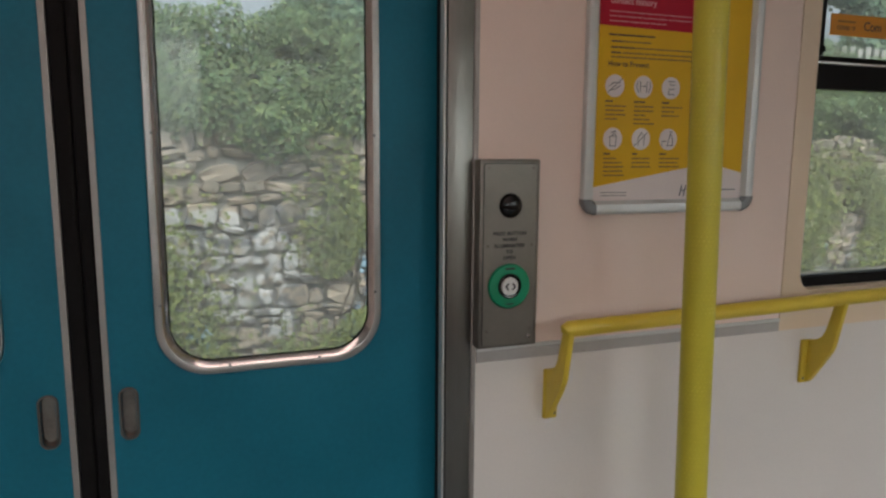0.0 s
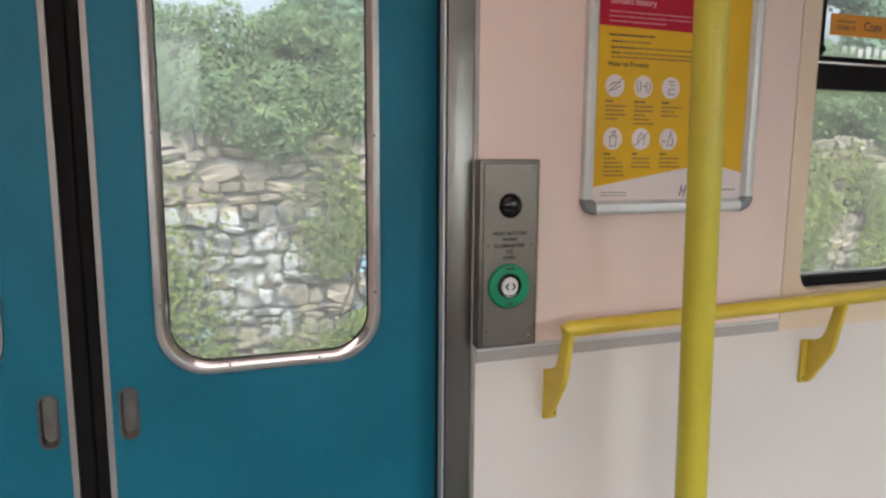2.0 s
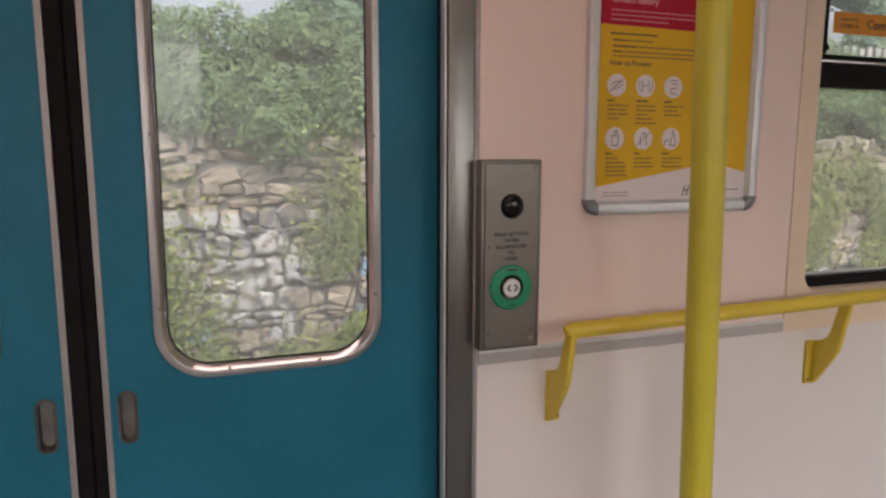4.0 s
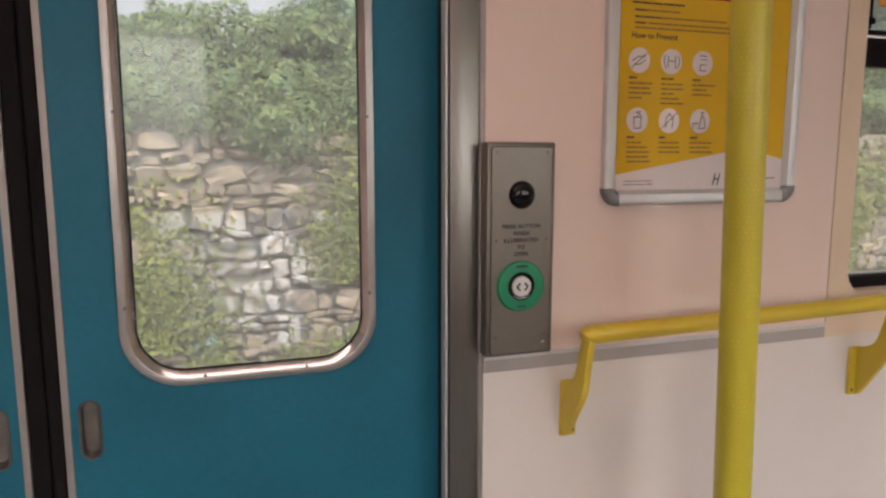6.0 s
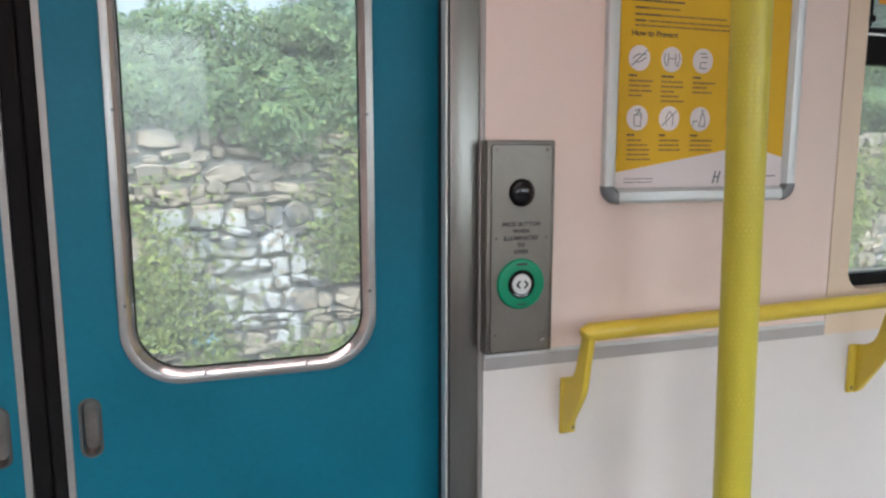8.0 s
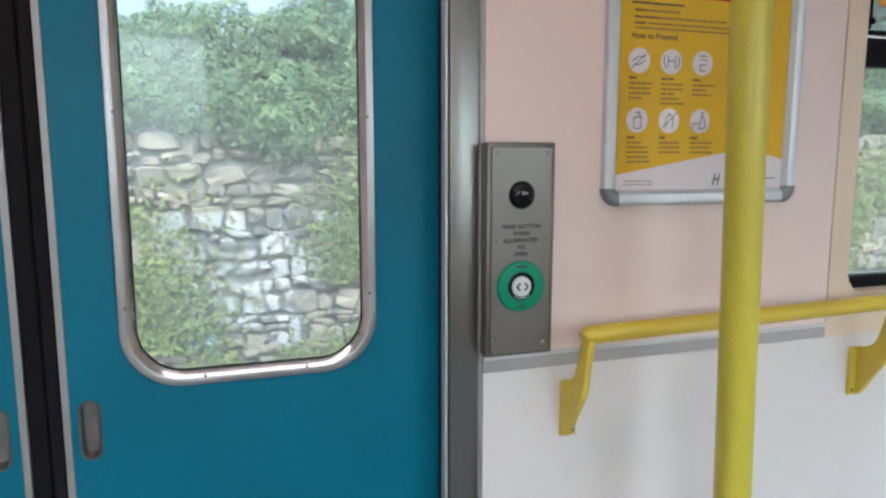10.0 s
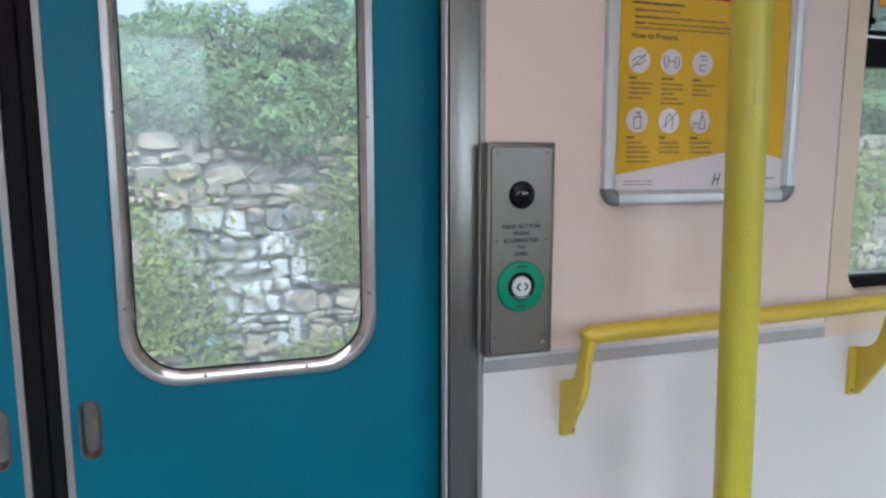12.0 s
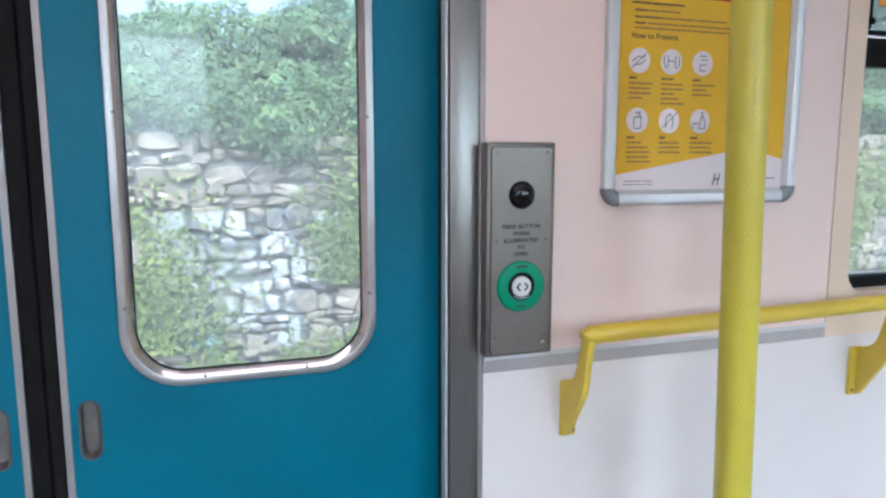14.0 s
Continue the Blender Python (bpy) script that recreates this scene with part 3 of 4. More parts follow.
part("button_ring", lathe([(0.0231, -0.0322), (0.0231, -0.0368), (0.0212, -0.0380), (0.0172, -0.0372), (0.0170, -0.0322)], CX, 1.2495, 40), BLACKG, pan, "black ring", True)
part("button", lathe([(0.0168, -0.0322), (0.0166, -0.0385), (0.0156, -0.0400), (0.0, -0.0402)], CX, 1.2495, 40), WHITEP, pan, "white push button", True)
for sgn in (-1, 1):
    bm = bmesh.new()
    pts = [(CX + sgn * 0.0045, 1.2550), (CX + sgn * 0.0095, 1.2495), (CX + sgn * 0.0045, 1.2440)]
    stroke(pts, 0.0034, -0.0404, bm=bm)
    part("arrow", bm, INK, pan)
for row, zz in (("PRESS BUTTON", 1.347), ("WHEN", 1.3358), ("ILLUMINATED", 1.3245), ("TO", 1.3132), ("OPEN", 1.302)):
    lettering(row, CX, -0.0328, zz, 0.0092, INK, pan, "CENTER", 0.00035, 1.08)
bm = bmesh.new()
stroke([(CX - 0.009, 1.2825), (CX + 0.009, 1.2825)], 0.0035, -0.0379, bm=bm)
stroke([(CX - 0.007, 1.2165), (CX + 0.007, 1.2165)], 0.0025, -0.0379, bm=bm)
part("text_line", bm, INK, pan)
part("key_hole", lathe([(0.004, -0.0322), (0.004, -0.0332), (0.0022, -0.0334), (0.0018, -0.0318)], 0.098, 1.147 + 0.004, 12), POLISHED, pan)

# ---- poster in its snap frame ----
PX0, PX1, PZ0, PZ1 = 0.2185, 0.6315, 1.3745, 1.9365
FW = 0.0265
pf = thing("framed_poster", "yellow and red health notice in a silver snap frame", "poster", 0.427, 0, PZ0)
ps = pf
prof = [(0.0, 0.0), (0.0, -0.0095), (0.0012, -0.0120), (0.0032, -0.0132), (0.0060, -0.0135), (0.0180, -0.0131), (0.0196, -0.0126), (0.0206, -0.0112), (0.0246, -0.0062), (0.0265, -0.0042), (0.0265, 0.0)]


def snap_bar(axis, edge, sign, a, b):
    out = bmesh.new()
    rings = []
    for t in (a, b):
        ringv = []
        for q, y in prof:
            e = edge + sign * q
            ringv.append(out.verts.new((t, y, e) if axis == "x" else (e, y, t)))
        rings.append(ringv)
    k = len(prof)
    for i in range(k):
        out.faces.new((rings[0][i], rings[0][(i + 1) % k], rings[1][(i + 1) % k], rings[1][i]))
    out.faces.new(rings[0])
    out.faces.new(rings[1])
    return out


CAP = 0.030
part("bar", snap_bar("x", PZ0, 1, PX0 + CAP, PX1 - CAP), SNAP, pf, "", True)
part("bar", snap_bar("x", PZ1, -1, PX0 + CAP, PX1 - CAP), SNAP, pf, "", True)
part("bar", snap_bar("z", PX0, 1, PZ0 + CAP, PZ1 - CAP), SNAP, pf, "", True)
part("bar", snap_bar("z", PX1, -1, PZ0 + CAP, PZ1 - CAP), SNAP, pf, "", True)


def corner_cap(cx, cz, sx, sz):
    """Rounded plastic corner, quarter turn of the bar's profile."""
    out = bmesh.new()
    n = 8
    ox, oz = cx + sx * CAP, cz + sz * CAP
    rings = []
    for q, y in prof:
        r = CAP + 0.0012 - q
        rr = []
        for i in range(n + 1):
            a = radians(90 * i / n)
            rr.append(out.verts.new((ox - sx * r * math.cos(a), y - 0.0006 if y < 0 else y, oz - sz * r * math.sin(a))))
        rings.append(rr)
    for ra, rb in zip(rings, rings[1:] + rings[:1]):
        for i in range(n):
            out.faces.new((ra[i], ra[i + 1], rb[i + 1], rb[i]))
    return out


for cx, cz, sx, sz in ((PX0, PZ0, 1, 1), (PX1, PZ0, -1, 1), (PX0, PZ1, 1, -1), (PX1, PZ1, -1, -1)):
    part("corner_cap", corner_cap(cx, cz, sx, sz), CAPGREY, pf, "rounded grey plastic corner", True)

IX0, IX1 = PX0 + 0.024, PX1 - 0.024
IZ0, IZ1 = PZ0 + 0.024, PZ1 - 0.024
YP = -0.003
part("sheet", box(IX0, IX1, YP, -0.0004, IZ0, IZ1), PAPERY, ps, "yellow printed sheet")
part("red_field", slab([(IX0, 1.733), (0.53, 1.729), (0.53, IZ1), (IX0, IZ1)], [], YP - 0.0004, YP - 0.0001), PAPERR, ps, "red printed field")
part("white_field", slab([(IX0, IZ0), (IX1, IZ0), (IX1, 1.453), (0.52, 1.474), (IX0, 1.427)], [], YP - 0.0004, YP - 0.0001), PAPERW, ps, "white slanted field")
TY = YP - 0.0005
lettering("contact history", 0.268, TY - 0.0003, 1.7790, 0.0170, LIGHTTXT, ps, "LEFT", 0.0004)
lettering("How to Prevent", 0.2675, TY - 0.0003, 1.6625, 0.0142, HEADTXT, ps, "LEFT", 0.00015)


def text_bars(rows, material, width=0.0024):
    out = bmesh.new()
    rnd = random.Random(5)
    for z, xa, xb in rows:
        x = xa
        while x < xb - 0.003:
            w = min(rnd.uniform(0.006, 0.022), xb - x)
            stroke([(x, z), (x + w, z)], width, TY, bm=out)
            x += w + 0.0028
    return out


pale_rows = [(1.8035, 0.30, 0.50), (1.759, 0.268, 0.49), (1.7505, 0.268, 0.485), (1.7415, 0.268, 0.40)]
bold_rows = [(1.7165, 0.268, 0.375), (1.7045, 0.274, 0.301), (1.6935, 0.274, 0.325), (1.6835, 0.274, 0.297)]
small_rows = [(1.7045, 0.304, 0.365), (1.6935, 0.328, 0.46), (1.6835, 0.300, 0.47), (1.6755, 0.274, 0.475)]
glyphs = [
    [[(-0.011, -0.001), (-0.003, 0.005), (0.010, 0.005)], [(-0.008, -0.006), (0.001, -0.005), (0.010, 0.001)], [(-0.012, -0.010), (0.012, 0.011)]],
    [[(-0.011, 0.008), (-0.013, 0.0), (-0.009, -0.009)], [(-0.006, 0.008), (-0.006, -0.008)], [(0.006, 0.008), (0.006, -0.008)], [(0.011, 0.008), (0.013, 0.0), (0.009, -0.009)], [(-0.004, 0.001), (0.004, 0.001)]],
    [[(-0.006, 0.010), (0.006, 0.010)], [(-0.003, 0.005), (0.007, 0.005)], [(0.006, -0.002), (-0.004, -0.002), (-0.005, -0.010), (0.006, -0.010)]],
    [[(-0.004, 0.010), (0.005, 0.012)], [(-0.006, 0.004), (-0.005, -0.011), (0.005, -0.011), (0.006, 0.004), (-0.006, 0.004)], [(-0.002, 0.004), (0.002, 0.010), (0.006, 0.004)]],
    [[(-0.012, -0.010), (0.012, 0.011)], [(-0.005, -0.010), (-0.006, 0.002), (0.0, 0.010), (0.006, 0.003), (0.005, -0.010)]],
    [[(0.001, 0.012), (0.006, 0.012)], [(0.003, 0.010), (0.008, 0.0), (0.008, -0.010), (-0.002, -0.010), (0.003, 0.010)], [(-0.012, -0.010), (-0.012, -0.003), (-0.004, -0.003)]],
]
k = 0
for iz in (1.6215, 1.521):
    for ix in (0.285, 0.350, 0.415):
        ic = part("icon", lathe([(0.0, TY - 0.0001), (0.0212, TY - 0.0001), (0.0212, YP)], ix, iz, 32), PAPERW, ps, "round white icon")
        bm = bmesh.new()
        for line in glyphs[k]:
            stroke([(ix + a * 1.25, iz + b * 1.25) for a, b in line], 0.0016, TY - 0.0003, bm=bm)
        part("glyph", bm, GLYPH, ic)
        x0, rows = ix - 0.019, (4, 5, 3, 5, 3, 3)[k]
        small_rows += [(iz - 0.038 - 0.0082 * r, x0, x0 + (0.046, 0.043, 0.047, 0.03, 0.04)[(r + k) % 5]) for r in range(rows)]
        bold_rows.append((iz - 0.029, x0, x0 + (0.014, 0.024, 0.016, 0.013, 0.016, 0.014)[k]))
        k += 1
for nm, rws, mt, wd, lb_ in (("pale_print", pale_rows, LIGHTTXT, 0.0018, "rows of pale print"), ("bold_print", bold_rows, HEADTXT, 0.0032, "bold dark captions"),
                         ("small_print", small_rows, BARTXT, 0.0026, "rows of small brown print"),
                         ("tiny_print", [(1.4165, 0.262, 0.324), (1.4105, 0.262, 0.320)], GLYPH, 0.0014, "tiny grey print")):
    tagged(part(nm, text_bars(rws, mt, wd), mt, ps, lb_), kind="stuff")
bm = bmesh.new()
for line in ([(0.449, 1.408), (0.454, 1.428)], [(0.459, 1.408), (0.464, 1.428)], [(0.452, 1.418), (0.462, 1.419)]):
    stroke(line, 0.003, TY, bm=bm)
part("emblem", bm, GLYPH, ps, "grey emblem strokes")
bm = bmesh.new()
stroke([(0.548, 1.419), (0.590, 1.419)], 0.002, TY, bm=bm)
part("rule_line", bm, GLYPH, ps, "thin grey line")

# ---- yellow handrail on its brackets ----
hr = thing("handrail", "glossy yellow tubular handrail on three wall brackets", "handrail", 0.8, -0.08, 1.18)
RY, RZ = -0.080, 1.1785
part("tube", tube([(0.1480, RY, RZ - 0.0150), (0.1500, RY, RZ - 0.0105), (0.157, RY, RZ - 0.0075), (0.30, RY, RZ - 0.0055), (1.0, RY, RZ + 0.007), (1.518, RY, RZ + 0.016), (1.523, RY, RZ + 0.016)],
     [0.006, 0.0125, 0.0155, 0.0155, 0.0155, 0.0155, 0.0115], 24), YELLOW, hr, "", True)
BRK = [(-0.0005, 0.970), (-0.010, 0.970), (-0.018, 0.976), (-0.060, 1.044), (-0.068, 1.056), (-0.072, 1.068), (-0.094, 1.172), (-0.083, 1.184), (-0.068, 1.172),
       (-0.050, 1.100), (-0.044, 1.086), (-0.034, 1.078), (-0.020, 1.072), (-0.0005, 1.070)]
# each web stands on a wall plate: the end bracket's reaches along the rail, the others' back along it
for bx, lo, hi in ((0.152, -0.003, 0.027), (0.829, -0.016, 0.015), (1.506, -0.016, 0.015)):
    br = part("bracket", prism(BRK, bx, bx + 0.012, 0.0022), YELLOW, hr, "yellow cast wall bracket", True)
    part("foot", box(bx + lo, bx + hi, -0.009, 0.0, 0.969, 1.071, 0.003, 2), YELLOW, br, "yellow bracket foot", True)
    sx = bx + (0.020 if lo > -0.01 else -0.008)
    part("screw", lathe([(0.0034, -0.0080), (0.0034, -0.0098), (0.002, -0.0104), (0.0, -0.0100)], sx, 0.980, 12), PULL, br)

# ---- floor-to-ceiling grab pole ----
gx, gy, gr, LEAN = 0.3176, -0.2311, 0.0272, -0.0235


def pole_at(z):
    """The pole leans a little along the car, set to fit the camera's view."""
    return Vector((gx + LEAN * (z - 1.335), gy, z))


gp = thing("grab_pole", "yellow dimpled floor to ceiling grab pole", "grab pole", gx, gy, FLOOR)
part("tube", tube([pole_at(FLOOR + 0.002), pole_at(1.2), pole_at(CEIL - 0.002)], gr, 40), POLEYEL, gp, "", True)
for za, zb in ((FLOOR, FLOOR + 0.03), (CEIL - 0.03, CEIL)):
    c = pole_at(za)
    part("flange", lathe([(0.0, za), (0.05, za), (0.05, zb), (0.0, zb)], c.x, c.y, 32, "z"), POLEYEL, gp)
bm = bmesh.new()
rise = random.Random(77)
rows, cols = 190, 22
for r in range(rows):
    z = 0.66 + r * 0.0076
    for c in range(cols):
        a = 2 * math.pi * (c + 0.5 * (r % 2)) / cols
        d, tg = Vector((math.cos(a), math.sin(a), 0)), Vector((-math.sin(a), math.cos(a), 0))
        o = pole_at(z)
        tip = bm.verts.new(o + d * (gr + rise.uniform(0.00025, 0.0006)))
        ringv = [bm.verts.new(o + d * (gr - 0.0002) + tg * 0.0022 * math.cos(t) + Vector((0, 0, 0.0022 * math.sin(t)))) for t in (0, 1.2566, 2.5133, 3.7699, 5.0265)]
        for i in range(5):
            bm.faces.new((ringv[i], ringv[(i + 1) % 5], tip))
tagged(part("grip_dots", bm, DOTYEL, gp, "raised grip dots", True), kind="stuff")

# ---- outside: ground, retaining wall, ivy, bushes ----
GZ = -1.05
WALLY, WTOP = 2.90, 1.60


def ground_sheet():
    out = bmesh.new()
    prof_y = [(-2500, GZ), (-60, GZ), (-8, GZ), (-1, GZ), (1.0, GZ), (2.6, GZ), (WALLY + 0.25, GZ), (WALLY + 0.26, WTOP - 0.05), (5.0, WTOP + 0.15), (12, WTOP + 0.6), (80, WTOP + 1.5), (2500, WTOP + 2)]
    xs = [-2500, -60, -12, -4, 0, 4, 10, 60, 2500]
    grid = [[out.verts.new((x, y, z)) for x in xs] for y, z in prof_y]
    for ra, rb in zip(grid, grid[1:]):
        for i in range(len(xs) - 1):
            out.faces.new((ra[i], ra[i + 1], rb[i + 1], rb[i]))
    return out


structure(finish("ground", ground_sheet(), SOIL), "stony lineside ground rising behind a wall", "ground")
rwall = thing("retaining_wall", "weathered rubble stone retaining wall with painted strokes", "wall", 2, WALLY, GZ, "", "structure")
part("mortar_core", box(-9, 14, WALLY + 0.012, WALLY + 0.24, GZ, WTOP - 0.02), MORTAR, rwall, "grey mortar core")

bush_rnd = random.Random(11)


def leaf_mesh(name, pts, normals, sizes, material, rnd):
    """One mesh of folded four-cornered leaves."""
    nv = len(pts)
    rng = np.random.default_rng(rnd)
    P = np.array(pts)
    N = np.array(normals)
    N = N + rng.normal(0, 0.45, N.shape)
    N /= np.linalg.norm(N, axis=1)[:, None]
    T = rng.normal(0, 1, N.shape)
    T[:, 2] -= 0.6
    T -= N * (T * N).sum(1)[:, None]
    T /= np.linalg.norm(T, axis=1)[:, None]
    B = np.cross(N, T)
    S = np.array(sizes)[:, None]
    V = np.empty((nv * 4, 3))
    V[0::4] = P - T * S * 0.6
    V[1::4] = P + B * S * 0.42 + N * S * 0.12
    V[2::4] = P + T * S * 0.6
    V[3::4] = P - B * S * 0.42 + N * S * 0.12
    i = np.arange(nv) * 4
    F = np.concatenate([np.stack([i, i + 1, i + 2], 1), np.stack([i, i + 2, i + 3], 1)])
    me = bpy.data.meshes.new(name)
    me.from_pydata(V.tolist(), [], F.tolist())
    me.materials.append(material)
    me.update()
    return me


def crown(rnd, clumps, per, leaf, material, name="crown"):
    rng = np.random.default_rng(rnd)
    pts, nrm, siz = [], [], []
    for cx, cy, cz, rx, ry, rz in clumps:
        d = rng.normal(0, 1, (per, 3))
        d /= np.linalg.norm(d, axis=1)[:, None]
        lump = 1 + 0.22 * np.sin(d[:, 0] * 7 + cx * 9) * np.cos(d[:, 2] * 6 + cz * 5) + rng.normal(0, 0.10, per)
        rad = lump * np.where(rng.random(per) < 0.25, rng.uniform(0.5, 0.95, per), 1.0)
        pts.append(np.stack([cx + d[:, 0] * rx * rad, cy + d[:, 1] * ry * rad, cz + d[:, 2] * rz * rad], 1))
        nrm.append(d + np.array((0, -0.3, 0.5)))
        siz.append(rng.uniform(0.6, 1.25, per) * leaf)
    return leaf_mesh(name, np.concatenate(pts), np.concatenate(nrm), np.concatenate(siz), material, rnd + 1)


def bush(x, y, h, spread, seed, label, per=2300, leaf=0.025, material=LEAF, n=16, name="bush", cat="bush", base=WTOP):
    rnd = random.Random(seed)
    b = thing(name, label, cat, x, y, base, name + "es" if name == "bush" else name + "s")
    clumps, limbs = [], []
    for i in range(n):
        a = rnd.uniform(0, 2 * math.pi)
        q = spread * rnd.uniform(0.15, 0.75)
        cz = base + h * rnd.uniform(0.20, 0.84)
        r = spread * rnd.uniform(0.24, 0.42)
        if name == "bush" and i % 3 == 1:
            clumps.append((x + rnd.uniform(-0.6, 0.6), WALLY + rnd.uniform(-0.04, 0.2), base + rnd.uniform(0.0, 0.3), rnd.uniform(0.16, 0.30), rnd.uniform(0.10, 0.20), rnd.uniform(0.10, 0.20)))
            continue
        clumps.append((x + q * math.cos(a), y + q * 0.7 * math.sin(a), cz, r, r * 0.85, r * rnd.uniform(0.6, 0.85)))
    bm = bmesh.new()
    tube([(x, y, base - 0.1), (x + 0.04, y, base + h * 0.3), (x - 0.03, y + 0.05, base + h * 0.7)], [0.05 * h, 0.035 * h, 0.012 * h], 8, bm)
    for c in clumps[:6]:
        tube([(x + 0.02, y, base + h * 0.22), ((x + c[0]) / 2, (y + c[1]) / 2, base + h * 0.32), c[:3]], [0.022 * h, 0.014 * h, 0.006 * h], 6, bm)
    part("trunk", bm, BARK, b, "", True)
    ob = new("crown", crown(seed, clumps, per, leaf, material))
    ob.parent = b
    ob.matrix_parent_inverse = b.matrix_basis.inverted()
    return b


xs = -3.2
seed = 20
while xs < 8.5:
    bush(xs, WALLY + 0.42 + 0.25 * bush_rnd.random(), bush_rnd.uniform(0.46, 0.82) if xs < 2.6 else bush_rnd.uniform(0.48, 0.85), bush_rnd.uniform(0.6, 0.8), seed, "leafy green bush overhanging the stone wall")
    xs += bush_rnd.uniform(0.8, 1.15)
    seed += 3
for tx, ty, th in ((-5.5, 7.5, 3.2), (-2.9, 8.2, 2.0), (1.7, 7.6, 1.9), (5.0, 8.0, 3.2), (8.4, 7.4, 1.7), (11.5, 8.3, 3.0), (15.0, 8.0, 3.0)):
    bush(tx, ty, th, 1.5, seed, "broad green tree behind the wall", 2600, 0.075, FARLEAF, 10, "tree", "tree", WTOP + 0.3)
    seed += 3


# pale paling fence on the bank behind the wall
fence = thing("fence", "pale weathered paling fence behind the stone wall", "fence", 4.5, WALLY + 0.95, WTOP)
for fz in (0.22, 0.64):
    part("rail", box(3.0, 6.2, WALLY + 0.955, WALLY + 0.99, WTOP + fz, WTOP + fz + 0.06, 0.004), PALE, fence)
paling = box(-0.033, 0.033, -0.011, 0.011, 0.0, 0.86, 0.004)
pal = part("paling", paling, PALE, fence)
pal.location = (3.05, WALLY + 0.94, WTOP + 0.02)
for i in range(1, 31):
    q = new("paling", pal.data)
    q.parent, q.matrix_parent_inverse = fence, pal.matrix_parent_inverse
    q.location = (3.05 + i * 0.104, WALLY + 0.94, WTOP + 0.02 + 0.012 * math.sin(i * 2.3))


def ivy_patch(cx, cz, rx, rz, n, seed):
    """Leaves over a ragged patch of wall, thicker in the middle, with stems."""
    rng = np.random.default_rng(seed)
    b = thing("ivy", "yellowish green ivy climbing the stone wall", "ivy", cx, WALLY, cz, "ivy plants")
    n = int(n * 1.4)
    u, v = rng.normal(0, 0.5, n), rng.normal(0, 0.5, n)
    x, z = cx + u * rx, cz + v * rz
    keep = np.array([noise.noise(Vector((a * 2.6, seed, c * 2.2))) > -0.12 for a, c in zip(x, z)]) & (z < WTOP + 0.1) & (z > GZ + 0.05)
    x, z = x[keep], z[keep]
    y = WALLY - 0.035 - np.abs(rng.normal(0, 0.035, len(x)))
    nrm = np.tile(np.array((0.0, -1.0, 0.35)), (len(x), 1))
    ob = new("leaves", leaf_mesh("leaves", np.stack([x, y, z], 1), nrm, rng.uniform(0.017, 0.034, len(x)), IVY, seed + 1))
    ob.parent = b
    ob.matrix_parent_inverse = b.matrix_basis.inverted()
    bm = bmesh.new()
    rnd = random.Random(seed)
    for i in range(7):
        px, pz = cx + rnd.uniform(-0.6, 0.6) * rx, max(GZ, cz - rz)
        pts = []
        for j in range(7):
            pts.append((px, WALLY - 0.034, pz + j * rz * 0.25))
            px += rnd.uniform(-0.07, 0.07)
        tube(pts, 0.006, 5, bm)
    part("stem", bm, BARK, b)
    return b


for a in ((-0.95, 0.52, 0.52, 0.72, 5400, 301), (-0.30, 0.12, 0.50, 0.34, 2600, 302), (0.46, 0.80, 0.34, 0.70, 4600, 303), (0.25, 0.10, 0.45, 0.22, 1500, 304),
          (-2.0, 0.8, 0.8, 0.8, 2600, 305), (1.7, 0.5, 0.8, 0.8, 2600, 306), (4.0, 1.05, 0.55, 0.45, 3000, 307), (5.35, 0.75, 0.5, 0.75, 3600, 308), (4.6, 0.10, 0.9, 0.22, 3000, 309), (3.75, 0.85, 0.42, 0.62, 4200, 310), (4.75, 1.05, 0.45, 0.55, 3600, 311)):
    ivy_patch(*a)

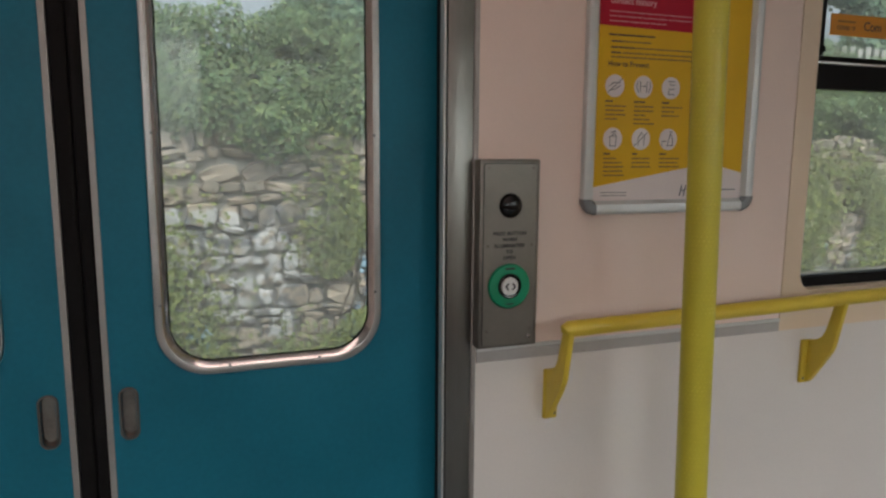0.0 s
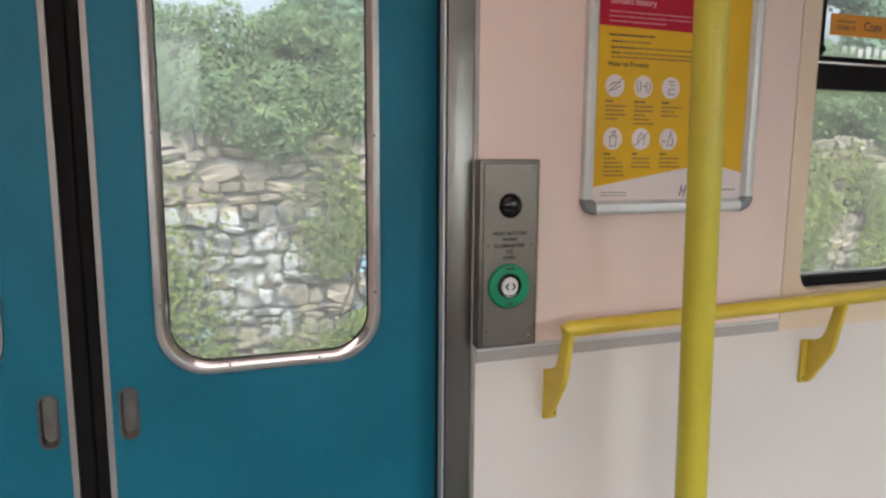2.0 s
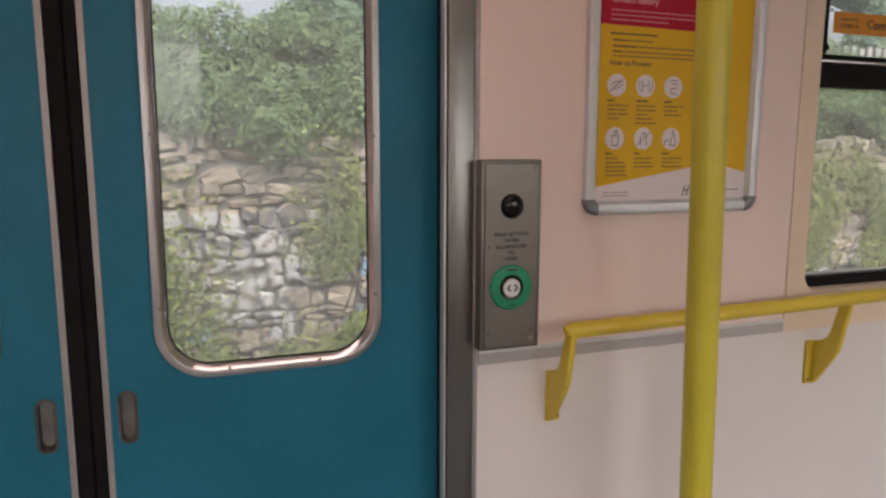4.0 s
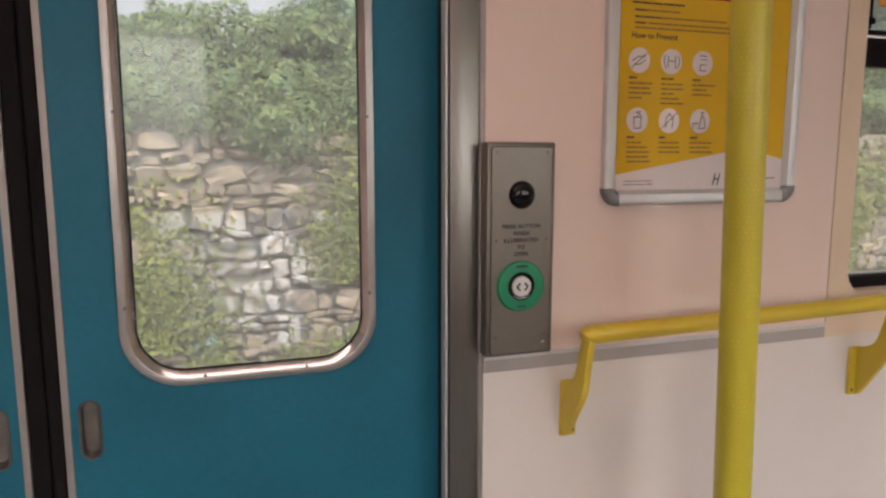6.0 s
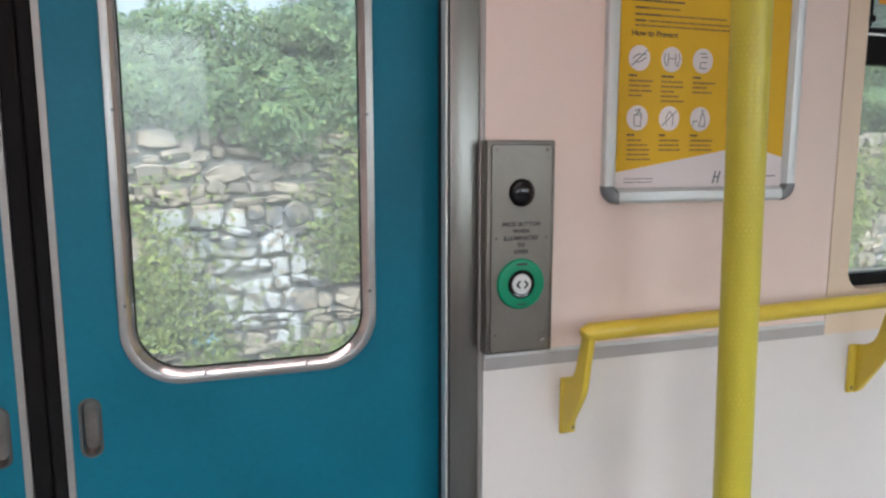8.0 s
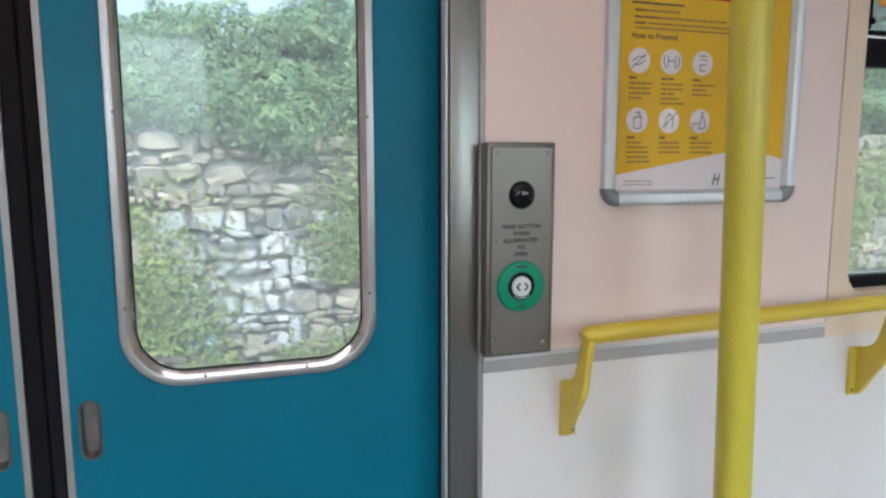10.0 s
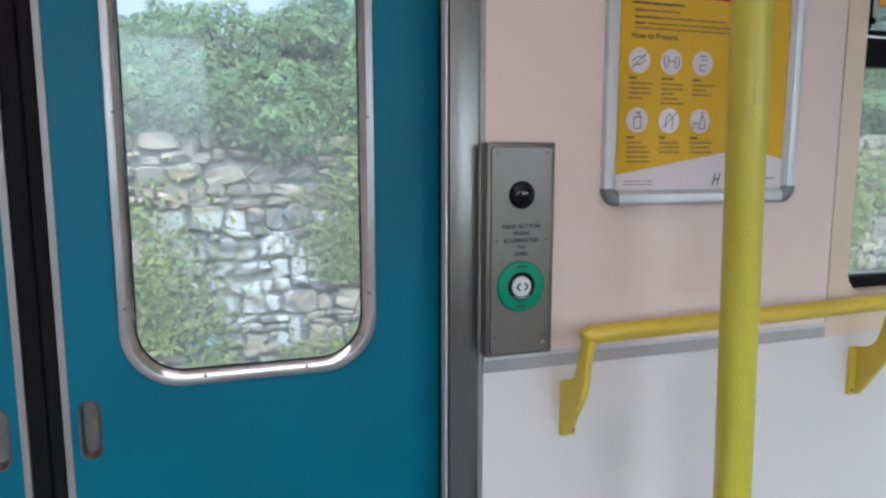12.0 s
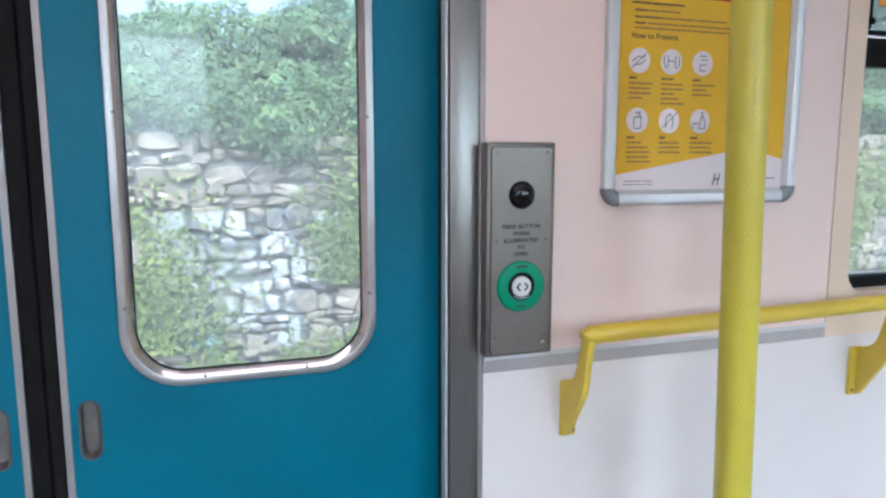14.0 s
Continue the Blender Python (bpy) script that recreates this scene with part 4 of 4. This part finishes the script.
# the stones, last: single pieces where they are seen near, the rest joined
STONES = []
for k in range(24):
    rnd = random.Random(700 + k)
    bm = bmesh.new()
    n = 10
    outer, inner = [], []
    for i in range(n):
        a = 2 * math.pi * (i + rnd.uniform(-0.25, 0.25)) / n
        c, s = math.cos(a), math.sin(a)
        f = 0.5 / max(abs(c), abs(s)) ** 0.90
        f *= rnd.uniform(0.84, 1.06)
        outer.append((max(-0.53, min(0.53, c * f)), max(-0.53, min(0.53, s * f))))
    tilt = (rnd.uniform(-0.3, 0.3), rnd.uniform(-0.3, 0.3))
    back = [bm.verts.new((x, 0.6, z)) for x, z in outer]
    mid = [bm.verts.new((x, -0.25 + 0.3 * (x * tilt[0] + z * tilt[1]), z)) for x, z in outer]
    top = [bm.verts.new((x * rnd.uniform(0.80, 0.92), -0.8 + rnd.uniform(-0.3, 0.3) + x * tilt[0] + z * tilt[1], z * 0.84)) for x, z in outer]
    cen = bm.verts.new((0.05, -1.0, 0.03))
    for ra, rb in ((back, mid), (mid, top)):
        for i in range(n):
            j = (i + 1) % n
            bm.faces.new((ra[i], ra[j], rb[j], rb[i]))
    for i in range(n):
        bm.faces.new((top[i], top[(i + 1) % n], cen))
    bmesh.ops.recalc_face_normals(bm, faces=bm.faces)
    me = bpy.data.meshes.new("stone")
    bm.to_mesh(me)
    bm.free()
    me.materials.append(STONE)
    me.polygons.foreach_set("use_smooth", [True] * len(me.polygons))
    me.set_sharp_from_angle(angle=radians(26))
    STONES.append(me)

rnd = random.Random(41)
rest_v, rest_f = [], []
z = GZ
count = 0
while z < WTOP - 0.04:
    h = min(rnd.choice((0.045, 0.06, 0.08, 0.10, 0.13)), WTOP - z)
    x = -8.9
    while x < 13.9:
        w = rnd.uniform(0.055, 0.21) * (1.15 if h > 0.09 else 0.9)
        zz = z + h / 2 + 0.05 * noise.noise(Vector((x * 1.3, 0, z * 0.7))) + rnd.uniform(-0.02, 0.02)
        hh = h * rnd.uniform(0.72, 1.22)
        pc = Vector((x + w / 2, WALLY, zz))
        me = rnd.choice(STONES)
        mtx = Matrix.LocRotScale(pc, Euler((0, radians(rnd.uniform(-15, 15)), 0)), (w - 0.003, rnd.uniform(0.020, 0.040), hh - 0.001))
        near = (-1.25 < pc.x < 0.85 or 3.3 < pc.x < 5.5) and pc.z > 0.12
        if near and count < 300:
            st_ob = new("stone", me)
            st_ob.parent = rwall
            st_ob.matrix_parent_inverse = rwall.matrix_basis.inverted()
            st_ob.matrix_basis = mtx
            count += 1
        else:
            o = len(rest_v)
            rest_v.extend([tuple(mtx @ v.co) for v in me.vertices])
            rest_f.extend([tuple(o + q for q in p.vertices) for p in me.polygons])
        x += w
    z += h
me = bpy.data.meshes.new("far_stones")
me.from_pydata(rest_v, [], rest_f)
me.materials.append(STONE)
me.polygons.foreach_set("use_smooth", [True] * len(me.polygons))
me.update()
me.set_sharp_from_angle(angle=radians(26))
fs = new("far_stones", me)
fs.parent = rwall
fs.matrix_parent_inverse = rwall.matrix_basis.inverted()
tagged(fs, kind="stuff")
